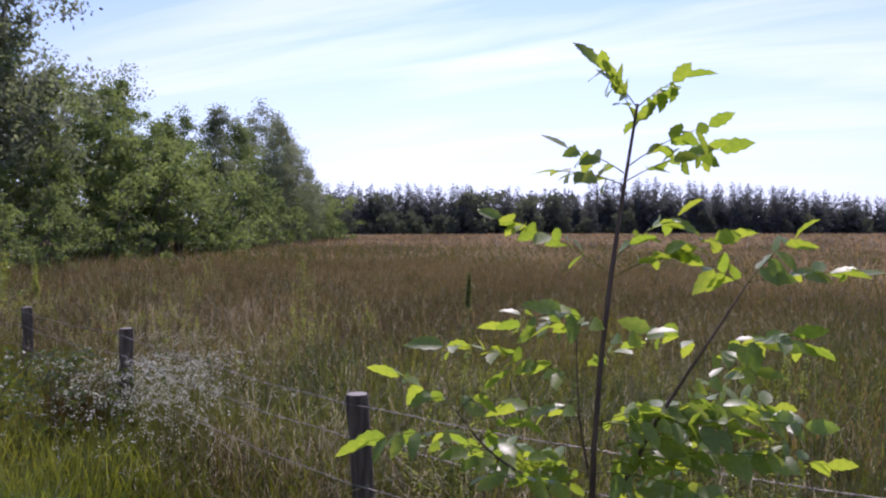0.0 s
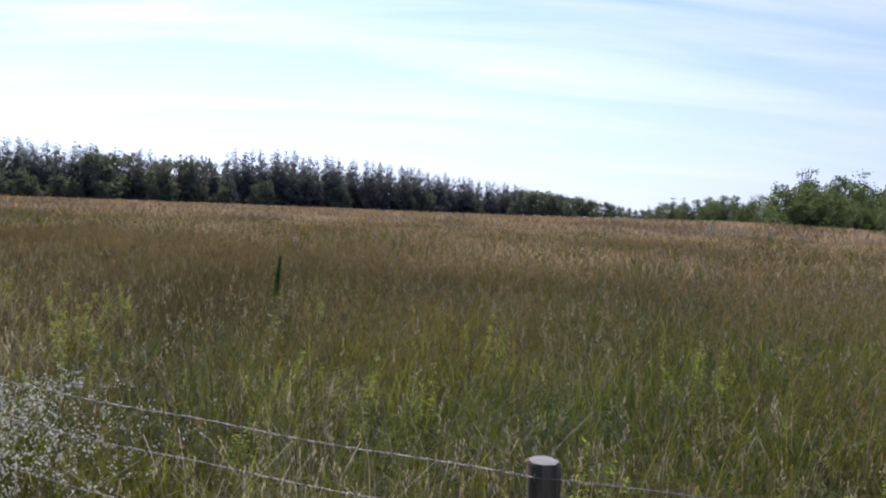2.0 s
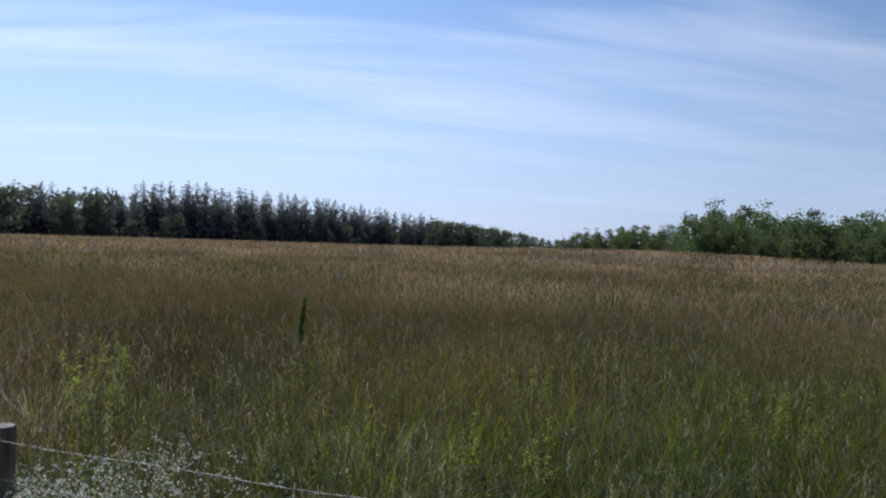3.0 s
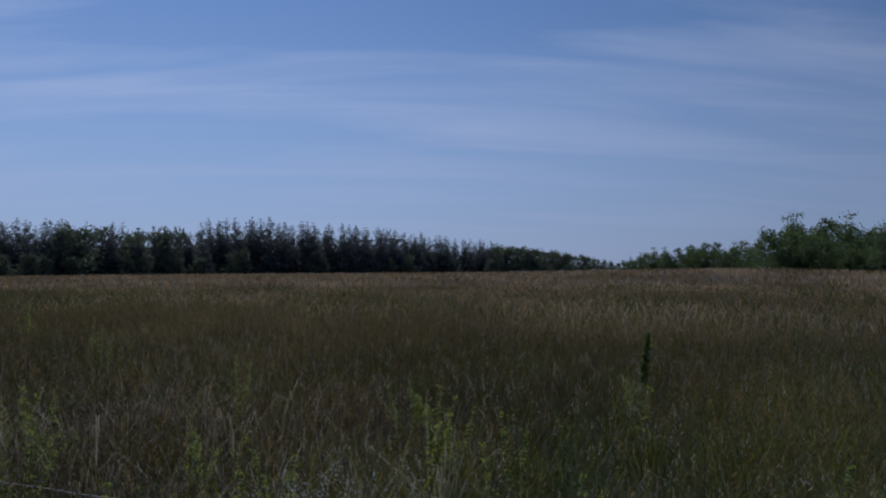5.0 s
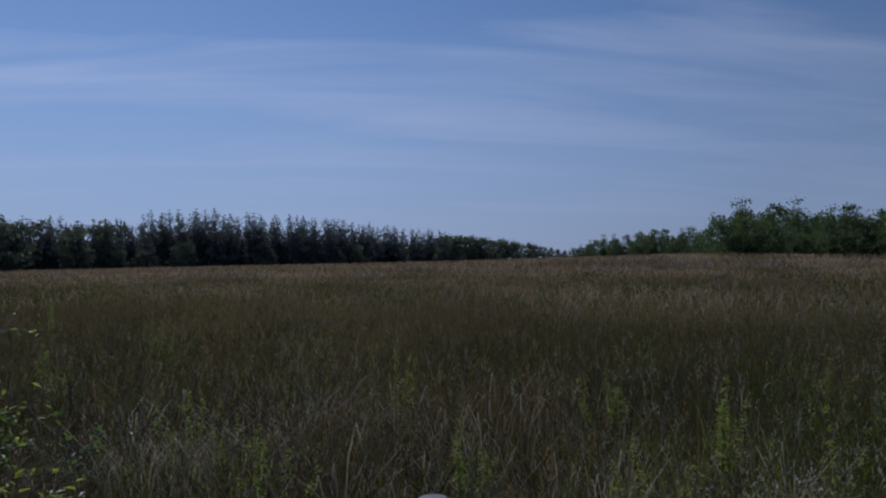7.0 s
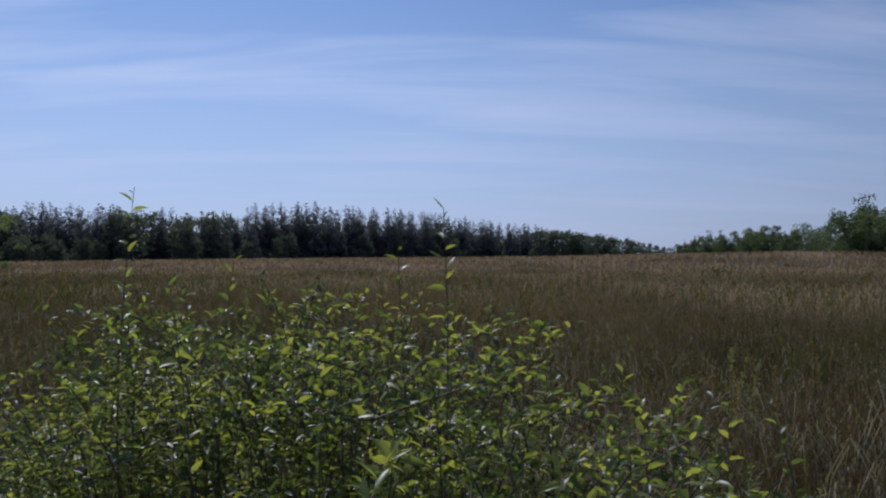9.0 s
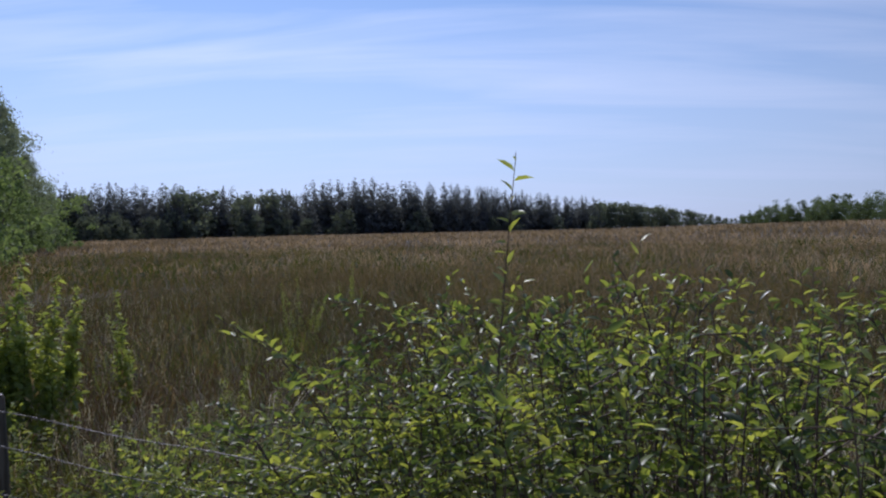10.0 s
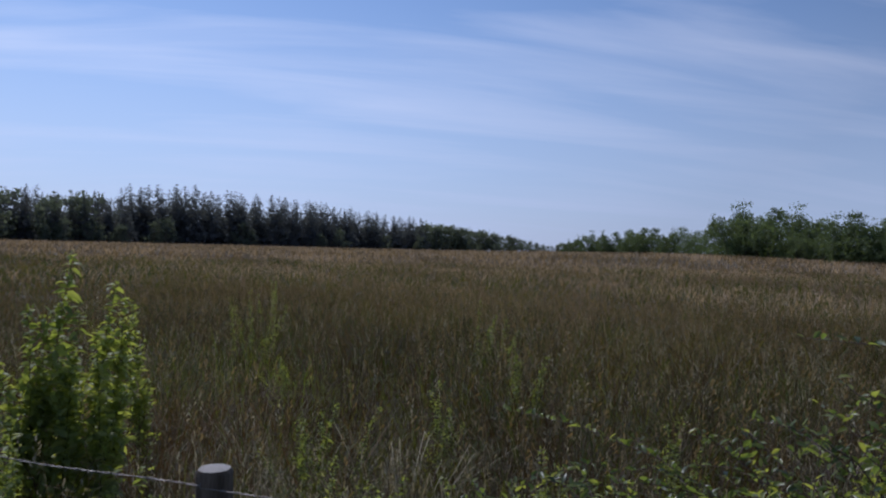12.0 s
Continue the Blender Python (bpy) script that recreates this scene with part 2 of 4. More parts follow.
def blades(x, y, z, height, width, lean, r, curl=0.5):
    """One bent, tapering blade of three triangles at each place."""
    n = len(x)
    base = np.stack([x, y, z], 1)
    w = r.uniform(0, 2 * np.pi, n)
    side = np.stack([np.cos(w), np.sin(w), 0 * w], 1) * (width / 2)[:, None]
    lw = r.uniform(0, 2 * np.pi, n)
    out = np.stack([np.cos(lw), np.sin(lw), 0 * lw], 1) * (lean * height)[:, None]
    up = np.zeros((n, 3))
    up[:, 2] = height
    mid = base + up * 0.58 + out * 0.3
    tip = base + up * (1 - curl * 0.3 * lean[:, None]) + out
    v = np.stack([base - side, base + side, mid - side * 0.7, mid + side * 0.7, tip], 1)
    f = np.array([(0, 1, 3), (0, 3, 2), (2, 3, 4)])
    return v.reshape(-1, 3), (f[None] + 5 * np.arange(n)[:, None, None]).reshape(-1, 3), tip


def heads(tips, length, spread, r, count=5):
    """Loose seed heads: small slanting spikelets round the top of each stalk."""
    n = len(tips)
    k = np.tile(np.arange(count) / count, (n, 1))
    w = r.uniform(0, 2 * np.pi, (n, count))
    at = np.repeat(tips[:, None], count, 1).copy()
    at[..., 2] -= k * length[:, None]
    d = np.stack([np.cos(w), np.sin(w), 0 * w], -1) * (spread[:, None] * (0.4 + k))[..., None]
    s = (length / count * 0.9)[:, None, None]
    up = np.array([0, 0, 1.0])
    side = np.stack([-np.sin(w), np.cos(w), 0 * w], -1) * s * 0.28
    a, b, c = at + d * 0.2 - up * s, at + d + side + up * s * 0.2, at + d - side + up * s * 0.9
    v = np.stack([a, b, c], 2).reshape(-1, 3)
    return v, np.arange(len(v)).reshape(-1, 3)


def cards(centre, size, r, wide=0.55, lie=0.0):
    """Folded, pointed leaves of two triangles, turned every way."""
    n = len(centre)
    t = r.normal(size=(n, 3))
    t[:, 2] *= 1 - lie
    t /= np.linalg.norm(t, axis=1)[:, None] + 1e-9
    b = np.cross(t, r.normal(size=(n, 3)))
    b /= np.linalg.norm(b, axis=1)[:, None] + 1e-9
    c = np.cross(t, b)
    s = np.broadcast_to(size, n)[:, None]
    v = np.stack([centre - t * s / 2, centre + b * s * wide / 2 + c * s * 0.1, centre + t * s / 2, centre - b * s * wide / 2 + c * s * 0.1], 1)
    f = np.array([(0, 1, 2), (0, 2, 3)])
    return v.reshape(-1, 3), (f[None] + 4 * np.arange(n)[:, None, None]).reshape(-1, 3)


def leaves(at, way, size, r, wide=0.5, droop=0.25):
    """Pointed oval leaves of six triangles that grow from given places in given ways, folded along the midrib."""
    n = len(at)
    way = way / (np.linalg.norm(way, axis=1)[:, None] + 1e-9)
    up = np.array([0, 0, 1.0]) + r.normal(0, 0.75, (n, 3))
    side = np.cross(way, up)
    side /= np.linalg.norm(side, axis=1)[:, None] + 1e-9
    top = np.cross(side, way)
    s = np.broadcast_to(size, n)[:, None]
    dip = np.array([0, 0, -1.0])
    p = lambda a, b, c: at + way * s * a + side * s * wide * b + top * s * c + dip * s * droop * a * a  # noqa: E731
    v = np.stack([p(0, 0, 0), p(0.3, 0.42, 0.06), p(0.66, 0.36, 0.04), p(1, 0, -0.02), p(0.66, -0.36, 0.04), p(0.3, -0.42, 0.06), p(0.33, 0, -0.02), p(0.66, 0, -0.02)], 1)
    f = np.array([(0, 1, 6), (0, 6, 5), (1, 2, 7), (1, 7, 6), (5, 6, 7), (5, 7, 4), (2, 3, 7), (7, 3, 4)])
    return v.reshape(-1, 3), (f[None] + 8 * np.arange(n)[:, None, None]).reshape(-1, 3)


# ---- the ground ----
def build_ground():
    s = Shape()
    ring = np.concatenate([np.linspace(0, 40, 41), np.geomspace(44, 4000, 40)])
    w = np.linspace(0, 2 * np.pi, 97)[:-1]
    x, y = ring[:, None] * np.cos(w) - 3, ring[:, None] * np.sin(w)
    v = np.stack([x, y, ground_z(x, y)], -1).reshape(-1, 3)
    f = []
    for i in range(len(ring) - 1):
        for j in range(96):
            a, b = i * 96 + j, i * 96 + (j + 1) % 96
            f += [(a, a + 96, b + 96), (a, b + 96, b)]
    part("ground", s.add(v, f), SOIL, smooth=True, kind="structure")


build_ground()


# ---- trees ----
def make_tree(name, label, height, radius, seed, leaf, material, clumps=60, per=70, low=0.15, shape=1.0, ragged=0.25, category="tree", group="", trunk_r=0.16, clump=0.16, stems=1):
    """A tapered trunk with limbs, and a crown of many small leaves in uneven clumps."""
    r = np.random.RandomState(seed)
    ob = thing(name, (0, 0, 0), label, category, group)
    wood, crown, ends = Shape(), Shape(), []
    for k in range(stems):
        foot = r.normal(0, radius * 0.18, 2) if stems > 1 else (0, 0)
        lean = r.normal(0, radius * 0.10, 2) + (np.array(foot) * 1.5)
        h = height * (1 if k == 0 else r.uniform(0.65, 0.95))
        u = np.linspace(0, 1, 8)
        path = np.stack([foot[0] + lean[0] * u**1.5 + 0.01 * h * np.sin(5 * u + k), foot[1] + lean[1] * u**1.5, u * h * 0.94 - 0.3 * (u == 0)], 1)
        wood.add(*tube(path, trunk_r * (1 - 0.93 * u), 7))
        for i in range(clumps // stems):
            q = low + (1 - low) * r.uniform(0, 1) ** 0.8
            c = np.array([np.interp(q, u, path[:, j]) for j in range(3)])
            c[2] = q * h
            profile = math.sin(math.pi * min(0.98, 0.12 + 0.88 * (q - low) / (1 - low)) ** shape) ** 0.75
            reach = radius * profile * math.sqrt(r.uniform(0.05, 1)) * r.uniform(1 - ragged, 1 + ragged)
            w = r.uniform(0, 2 * math.pi)
            e = c + np.array([math.cos(w) * reach, math.sin(w) * reach, r.uniform(-0.2, 0.25) * radius])
            ends.append(e)
            if i % 3 == 0:
                start = c - np.array([0, 0, min(reach * 0.7, c[2] * 0.5)])
                start[:2] = [np.interp(start[2], path[:, 2], path[:, j]) for j in range(2)]
                mid = (start + e) / 2 + np.array([0, 0, 0.06 * radius])
                wood.add(*tube([start, mid, e], [trunk_r * 0.3 * (1.05 - q), trunk_r * 0.2 * (1.05 - q), 0.006], 4))
    ends = np.array(ends)
    size = height * clump * r.uniform(0.5, 1.15, len(ends))
    at = np.repeat(ends, per, 0) + r.normal(0, 0.37, (len(ends) * per, 3)) * np.repeat(size, per)[:, None] * [1, 1, 0.75]
    crown.add(*cards(at, leaf * r.uniform(0.6, 1.35, len(at)), r))
    part("trunk", wood, BARK, ob)
    part("crown", crown, material, ob)
    return ob


def make_pine(name, label, height, seed, group):
    """A dark conifer: a straight trunk, whorls of short limbs, and an uneven narrow crown."""
    r = np.random.RandomState(seed)
    ob = thing(name, (0, 0, 0), label, "tree", group)
    wood, crown = Shape(), Shape()
    u = np.linspace(0, 1, 5)
    wood.add(*tube(np.stack([0.15 * np.sin(3 * u + seed), 0 * u, u * height * 0.97 - 0.4 * (u == 0)], 1), 0.16 * (1 - 0.92 * u), 6))
    at, low = [], 0.03
    for q in np.arange(low, 0.985, 0.05):
        reach = height * 0.29 * (1.0 - q) ** 0.68 * r.uniform(0.6, 1.25)
        for k in range(r.randint(4, 7)):
            w = r.uniform(0, 2 * math.pi)
            e = np.array([math.cos(w) * reach, math.sin(w) * reach, q * height + reach * r.uniform(-0.3, 0.25)])
            if k < 2:
                wood.add(*tube([(0, 0, q * height), e], [0.035, 0.01], 3))
            for g in np.linspace(0.25, 1, 3):
                at.append(np.array([0, 0, q * height]) * (1 - g) + e * g)
    at = np.repeat(np.array(at), 6, 0)
    at = at[r.uniform(0, 1, len(at)) < np.clip(1.35 - at[:, 2] / height, 0.3, 1.0)]
    small = np.clip(1.2 - at[:, 2] / height, 0.2, 1.0)
    at = at + r.normal(0, height * 0.034, at.shape) * small[:, None]
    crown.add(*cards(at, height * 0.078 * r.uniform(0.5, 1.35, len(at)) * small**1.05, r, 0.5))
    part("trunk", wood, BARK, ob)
    part("crown", crown, HAZED_NEEDLES, ob)
    return ob


def stand(made, places):
    """Sets the first of a kind, then copies, at rows of x, y, size, turn."""
    seen = set()
    for which, x, y, size, turn in places:
        ob = made[which]
        m = pose(x, y, float(ground_z(x, y)), 0, 0, turn) @ Matrix.Diagonal((size, size, size, 1))
        if which in seen:
            copy_thing(ob, m)
        else:
            seen.add(which)
            ob["first"] = 1
            ready.append((ob, m))


ready = []
EYE0 = (3.55, 1.71)


def bearing(yaw, far, eye=(0.68, 0.81)):
    return eye[0] - math.sin(radians(yaw)) * far, eye[1] + math.cos(radians(yaw)) * far


def build_forest():
    rr = random.Random(5)
    dark = "tall dark pine at the far edge of the meadow"
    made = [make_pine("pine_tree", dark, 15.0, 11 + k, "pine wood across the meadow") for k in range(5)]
    made += [make_tree("broadleaf_tree", "low grey-green broadleaf tree before the dark pines", 9.0, 4.2, 40 + k, 0.72, HAZED_WOODS, 56, 16, 0.0, 0.75, 0.3, group="pine wood across the meadow", clump=0.22, stems=3) for k in range(2)]
    rows = []
    knots = [12, 18, 21, 24, 28, 32, 35, 38.5, 42, 46, 49.4, 50, 56, 62, 66, 71]
    highs = [3.0, 4.2, 3.0, 7.0, 9.5, 11.5, 13.0, 14.5, 15.0, 15.8, 15.5, 13.0, 13.0, 13.5, 12.5, 11.5]
    fars = [300, 300, 300, 285, 275, 262, 250, 240, 235, 232, 230, 226, 215, 200, 190, 180]
    yaw = 14.0
    while yaw < 71:
        far, high = np.interp(yaw, knots, fars), np.interp(yaw, knots, highs)
        for deep in range(2):
            x, y = bearing(yaw + 0.2 * deep + rr.uniform(-0.25, 0.25), far + deep * 8 + rr.uniform(-3, 3))
            size = high * rr.uniform(0.88, 1.04) * (1.02 if deep else 0.97)
            if yaw > 30 and (yaw < 50 or rr.random() < 0.86):
                rows.append((rr.randrange(5), x, y, size / 15.0, rr.uniform(0, 360)))
            else:
                rows.append((5 + rr.randrange(2), x, y, size * 0.9 / 9.0, rr.uniform(0, 360)))
        yaw += 0.52 if yaw > 36 else 0.48
    for k in range(40):
        yaw = rr.choice((rr.uniform(17, 36), rr.uniform(36, 50), rr.uniform(50, 70), rr.uniform(50, 70)))
        x, y = bearing(yaw, np.interp(yaw, knots, fars) - 7)
        rows.append((5 + rr.randrange(2), x, y, rr.uniform(0.35, 0.65) * np.interp(yaw, knots, highs) / 13, rr.uniform(0, 360)))
    stand(made, rows)


def build_hedge():
    """The bushes along the far side of the meadow, growing taller as they come nearer."""
    rr = random.Random(8)
    label = "rounded green hawthorn bush in the hedge beyond the meadow"
    made = [make_tree("hedge_bush", label, 7.0, 4.2, 60 + k, 0.40, HEDGE, 90, 36, 0.0, 0.62, 0.15, "bush", "hedge beyond the meadow", 0.10, 0.22, 4) for k in range(3)]
    rows = []
    yaw = 21.0
    while yaw > -8:
        far = np.interp(yaw, [-8, 2, 6, 11.8, 12.6, 20], [95, 108, 118, 135, 158, 188])
        high = np.interp(yaw, [-8, 0, 4.2, 5.6, 6.4, 7.1, 9.2, 9.8, 10.4, 11.2, 11.9, 12.4, 14.6, 17, 19.5, 21], [6.6, 6.3, 6.3, 5.6, 5.4, 7.0, 7.2, 6.5, 7.4, 7.9, 7.4, 5.2, 5.2, 5.3, 4.7, 3.2])
        x, y = bearing(yaw, far + rr.uniform(-4, 4))
        rows.append((rr.randrange(3), x, y, high * rr.uniform(0.86, 1.0) / 7.0, rr.uniform(0, 360)))
        yaw -= rr.uniform(0.65, 1.05)
        for front in range(1 if yaw > 13 else 2):
            x, y = bearing(yaw + rr.uniform(-0.4, 0.4), far - 6)
            rows.append((rr.randrange(3), x, y, high * rr.uniform(0.38, 0.6) / 7.0, rr.uniform(0, 360)))
    stand(made, rows)


def build_copse():
    """The trees and shrubs that close the meadow along its near end."""
    group = "copse at the meadow's end"
    made = [
        make_tree("birch_tree", "tall slender grey-green birch in the copse", 12.0, 2.7, 81, 0.20, SILVER, 110, 120, 0.12, 0.9, 0.35, "tree", group, 0.16, 0.10),
        make_tree("aspen_tree", "leafy green aspen with upright ragged crown", 11.0, 3.0, 82, 0.20, CROWN, 110, 115, 0.10, 0.9, 0.35, "tree", group, 0.17, 0.09, 2),
        make_tree("oak_tree", "broad dark green tree with full crown", 10.0, 3.9, 83, 0.20, CROWN, 115, 115, 0.10, 0.85, 0.25, "tree", group, 0.22, 0.11),
        make_tree("willow_shrub", "rounded bright green shrub at the meadow's edge", 6.0, 3.2, 84, 0.22, CROWN, 75, 75, 0.0, 0.7, 0.25, "bush", group, 0.10, 0.13, 4),
        make_tree("grey_willow_tree", "silvery willow with tall feathery crown", 13.0, 3.4, 85, 0.20, SILVER, 130, 120, 0.06, 0.85, 0.3, "tree", group, 0.2, 0.09, 2),
    ]
    rows = []
    #        kind yaw  far  height turn
    for k, yaw, far, high, turn in [
        (4, 93.5, 40, 15.5, 10), (0, 91.4, 42, 14.5, 50), (1, 87.6, 47, 9.8, 80), (1, 85.2, 48, 9.4, 140), (2, 84.0, 52, 9.2, 20), (1, 82.9, 52, 10.8, 200),
        (1, 81.3, 54, 10.2, 260), (2, 79.6, 62, 9.0, 70), (1, 77.6, 66, 10.0, 10), (0, 76.6, 67, 10.6, 190), (2, 75.4, 72, 10.2, 160), (4, 73.8, 83, 12.2, 30), (4, 72.4, 82, 12.7, 235), (4, 71.1, 86, 10.4, 80), (4, 70.2, 92, 8.8, 150), (3, 69.4, 100, 6.8, 20), (4, 89.8, 41, 14.0, 120),
        (2, 72.3, 92, 8.6, 240), (3, 71.4, 97, 7.4, 300), (3, 70.6, 102, 6.4, 10),
        (3, 85.0, 41, 5.2, 0), (3, 82.5, 46, 6.4, 90), (3, 80.6, 48, 6.6, 180), (3, 78.6, 52, 6.6, 30), (3, 76.9, 55, 6.4, 270), (3, 75.2, 60, 5.6, 140), (3, 73.6, 66, 4.8, 220), (3, 72.2, 74, 4.4, 60),
        (3, 87.0, 36, 3.4, 200), (3, 89.0, 34, 3.2, 20), (3, 83.6, 42, 2.6, 120), (3, 72.0, 88, 4.4, 120), (2, 92.0, 42, 12.0, 90), (1, 95.0, 40, 12.0, 10), (2, 99.0, 38, 11.0, 50),
    ]:
        x, y = bearing(yaw, far, EYE0)
        base = (12.0, 11.0, 10.0, 6.0, 13.0)[k]
        rows.append((k, x, y, high / base, turn))
    stand(made, rows)


build_forest()
build_hedge()
build_copse()
for ob, m in ready:
    ob.matrix_basis = m
    del ob["first"]


# ---- meadow and verge ----
def scatter(r, n, box, keep):
    x, y = r.uniform(box[0], box[1], n), r.uniform(box[2], box[3], n)
    ok = keep(x, y)
    return x[ok], y[ok]


def build_meadow():
    r = np.random.RandomState(21)
    near = lambda x, y: (y > fence_y(x) + 0.25) & (y < 17)  # noqa: E731
    # the near sward, green low down with brown stalks over it
    x, y = scatter(r, 205000, (-26, 7, -1, 17), near)
    p = patches(x, y, 5.0, 3)
    far = (y - fence_y(x))
    h = r.uniform(0.3, 0.8, len(x)) * np.clip(0.3 + 0.35 * p + 0.9 * patches(x, y, 1.3, 33), 0.35, 1.25)
    wide, lean = r.uniform(0.003, 0.009, len(x)) * (1 + far * 0.07), r.uniform(0.2, 1.8, len(x))
    # sorrel and dead stems redden the sward where the fence turns
    red = r.uniform(0, 1, len(x)) < np.interp(x, [-16, -11, -6.5, -4], [0.62, 0.62, 0.6, 0.08]) * np.interp(y - fence_y(x), [0, 6, 12], [1.2, 0.9, 0.5]) * (0.45 + 1.1 * patches(x, y, 3.2, 12))
    paler = ~red & (r.uniform(0, 1, len(x)) < np.interp(y, [9, 17], [0.0, 0.36]) * (0.35 + 1.1 * patches(x, y, 9.0, 17)))
    for some, material, label in ((~red & ~paler, GRASS, "olive green and brown tall meadow grass"), (red, RUSSET, "russet sorrel and dead stems among the grass"), (paler, FAR_HEADS, "tan grass beginning in the meadow")):
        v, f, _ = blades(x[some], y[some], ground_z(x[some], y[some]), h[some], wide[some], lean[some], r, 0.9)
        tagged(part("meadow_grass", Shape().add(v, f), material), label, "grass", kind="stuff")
    x, y = scatter(r, 130000, (-24, 6, -1, 17), near)
    ok = patches(x, y, 4.0, 9) + r.uniform(-0.25, 0.25, len(x)) - 0.03 * (y - fence_y(x)) > np.interp(x, [-16, -11, -7, -4.0, 0.5, 3], [0.62, 0.74, 0.8, 0.42, 0.22, 0.3])
    x, y = x[ok], y[ok]
    h = r.uniform(0.3, 0.72, len(x)) * (0.6 + 0.8 * patches(x, y, 1.1, 34))
    v, f, _ = blades(x, y, ground_z(x, y), h, r.uniform(0.004, 0.009, len(x)), r.uniform(0.2, 1.5, len(x)), r, 0.9)
    tagged(part("lush_grass", Shape().add(v, f), LUSH_GRASS), "fresh green grass tufts within the meadow", "grass", kind="stuff")
    x, y = scatter(r, 40000, (-26, 7, -1, 17), near)
    ok = patches(x, y, 3.5, 5) + r.uniform(-0.3, 0.3, len(x)) + 0.03 * (y - fence_y(x)) > 0.74
    x, y = x[ok], y[ok]
    h = r.uniform(0.5, 0.95, len(x)) * (0.85 + 0.25 * patches(x, y, 2.0, 15))
    s, g = Shape(), Shape()
    v, f, tip = blades(x, y, ground_z(x, y), h, np.full(len(x), 0.003) * (1 + (y - fence_y(x)) * 0.05), r.uniform(0.1, 1.1, len(x)), r)
    s.add(v, f)
    g.add(*heads(tip, r.uniform(0.08, 0.2, len(x)), r.uniform(0.015, 0.05, len(x)), r, 7))
    tagged(part("grass_stalks", s, STRAW), "thin reddish brown grass stalks", "grass", kind="stuff")
    tagged(part("seed_heads", g, HEADS), "loose brownish seed heads over the meadow", "grass", kind="stuff")
    # single tall stalks with bleached, nodding heads
    x, y = scatter(r, 9000, (-22, 6, -1, 13), lambda x, y: (y > fence_y(x) + 0.4) & (y < fence_y(x) + 9))
    ok = patches(x, y, 3.0, 41) + r.uniform(-0.3, 0.3, len(x)) > 0.45
    x, y = x[ok], y[ok]
    v, f, tip = blades(x, y, ground_z(x, y), r.uniform(0.5, 0.95, len(x)), np.full(len(x), 0.003), r.uniform(0.1, 0.7, len(x)), r, 1.0)
    n = len(x)
    lit = Shape().add(v, f).add(*heads(tip, r.uniform(0.06, 0.13, n), r.uniform(0.012, 0.03, n), r, 7))
    tagged(part("nodding_grass", lit, PALE), "bleached nodding grass heads scattered over the meadow", "grass", kind="stuff")
    # the middle distance
    mid = lambda x, y: (y > fence_y(x) + 0.5) & ((y >= 17) | (x < -30)) & (np.hypot(x + 3, y) < 62)  # noqa: E731
    x, y = scatter(r, 165000, (-64, 24, -6, 62), mid)
    h = r.uniform(0.4, 0.85, len(x)) * np.clip(0.45 + 0.35 * patches(x, y, 9.0, 3) + 0.55 * patches(x, y, 2.4, 35), 0.4, 1.2)
    d = np.hypot(x + 3, y)
    wide, lean = 0.0011 * d * r.uniform(0.7, 1.4, len(x)), r.uniform(0.3, 1.8, len(x))
    paler = r.uniform(0, 1, len(x)) < np.interp(d, [14, 26, 60], [0.3, 0.5, 0.72]) * (0.35 + 1.1 * patches(x, y, 9.0, 17)) * np.interp(np.degrees(np.arctan2(-(x + 3), y)), [30, 62], [1.1, 0.6])
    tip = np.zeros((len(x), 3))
    for some, material, label in ((~paler, GRASS, "olive brown meadow grass further out"), (paler, FAR_HEADS, "tan meadow grass further out")):
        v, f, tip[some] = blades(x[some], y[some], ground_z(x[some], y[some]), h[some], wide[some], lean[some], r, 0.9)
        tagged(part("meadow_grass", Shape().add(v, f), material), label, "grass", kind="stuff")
    pick = (r.uniform(0, 1, len(x)) < 0.35) & (patches(x, y, 7.0, 5) + r.uniform(-0.25, 0.25, len(x)) > 0.45)
    n = int(pick.sum())
    v, f = heads(tip[pick] + [0, 0, 0.12], r.uniform(0.1, 0.22, n), 0.0012 * d[pick], r, 4)
    tagged(part("seed_heads", Shape().add(v, f), HEADS), "brownish seed heads further out", "grass", kind="stuff")
    # the far meadow
    out = lambda x, y: (np.hypot(x + 3, y) >= 60) & (y > -2 - 0.05 * x) & (np.hypot(x + 3, y) < 225)  # noqa: E731
    x, y = scatter(r, 170000, (-225, 40, 0, 225), out)
    d = np.hypot(x + 3, y)
    ok = r.uniform(0, 1, len(x)) < 60 / d
    x, y, d = x[ok], y[ok], d[ok]
    h = r.uniform(0.5, 0.75, len(x))
    paler = r.uniform(0, 1, len(x)) < 0.55 + 0.4 * patches(x, y, 25.0, 19)
    for some, material, label in ((~paler, HEADS, "olive brown meadow grass by the far woods"), (paler, FAR_HEADS, "tan meadow grass by the far woods")):
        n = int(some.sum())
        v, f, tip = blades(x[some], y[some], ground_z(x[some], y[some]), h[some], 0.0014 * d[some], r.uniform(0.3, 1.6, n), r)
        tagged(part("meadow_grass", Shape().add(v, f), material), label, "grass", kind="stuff")


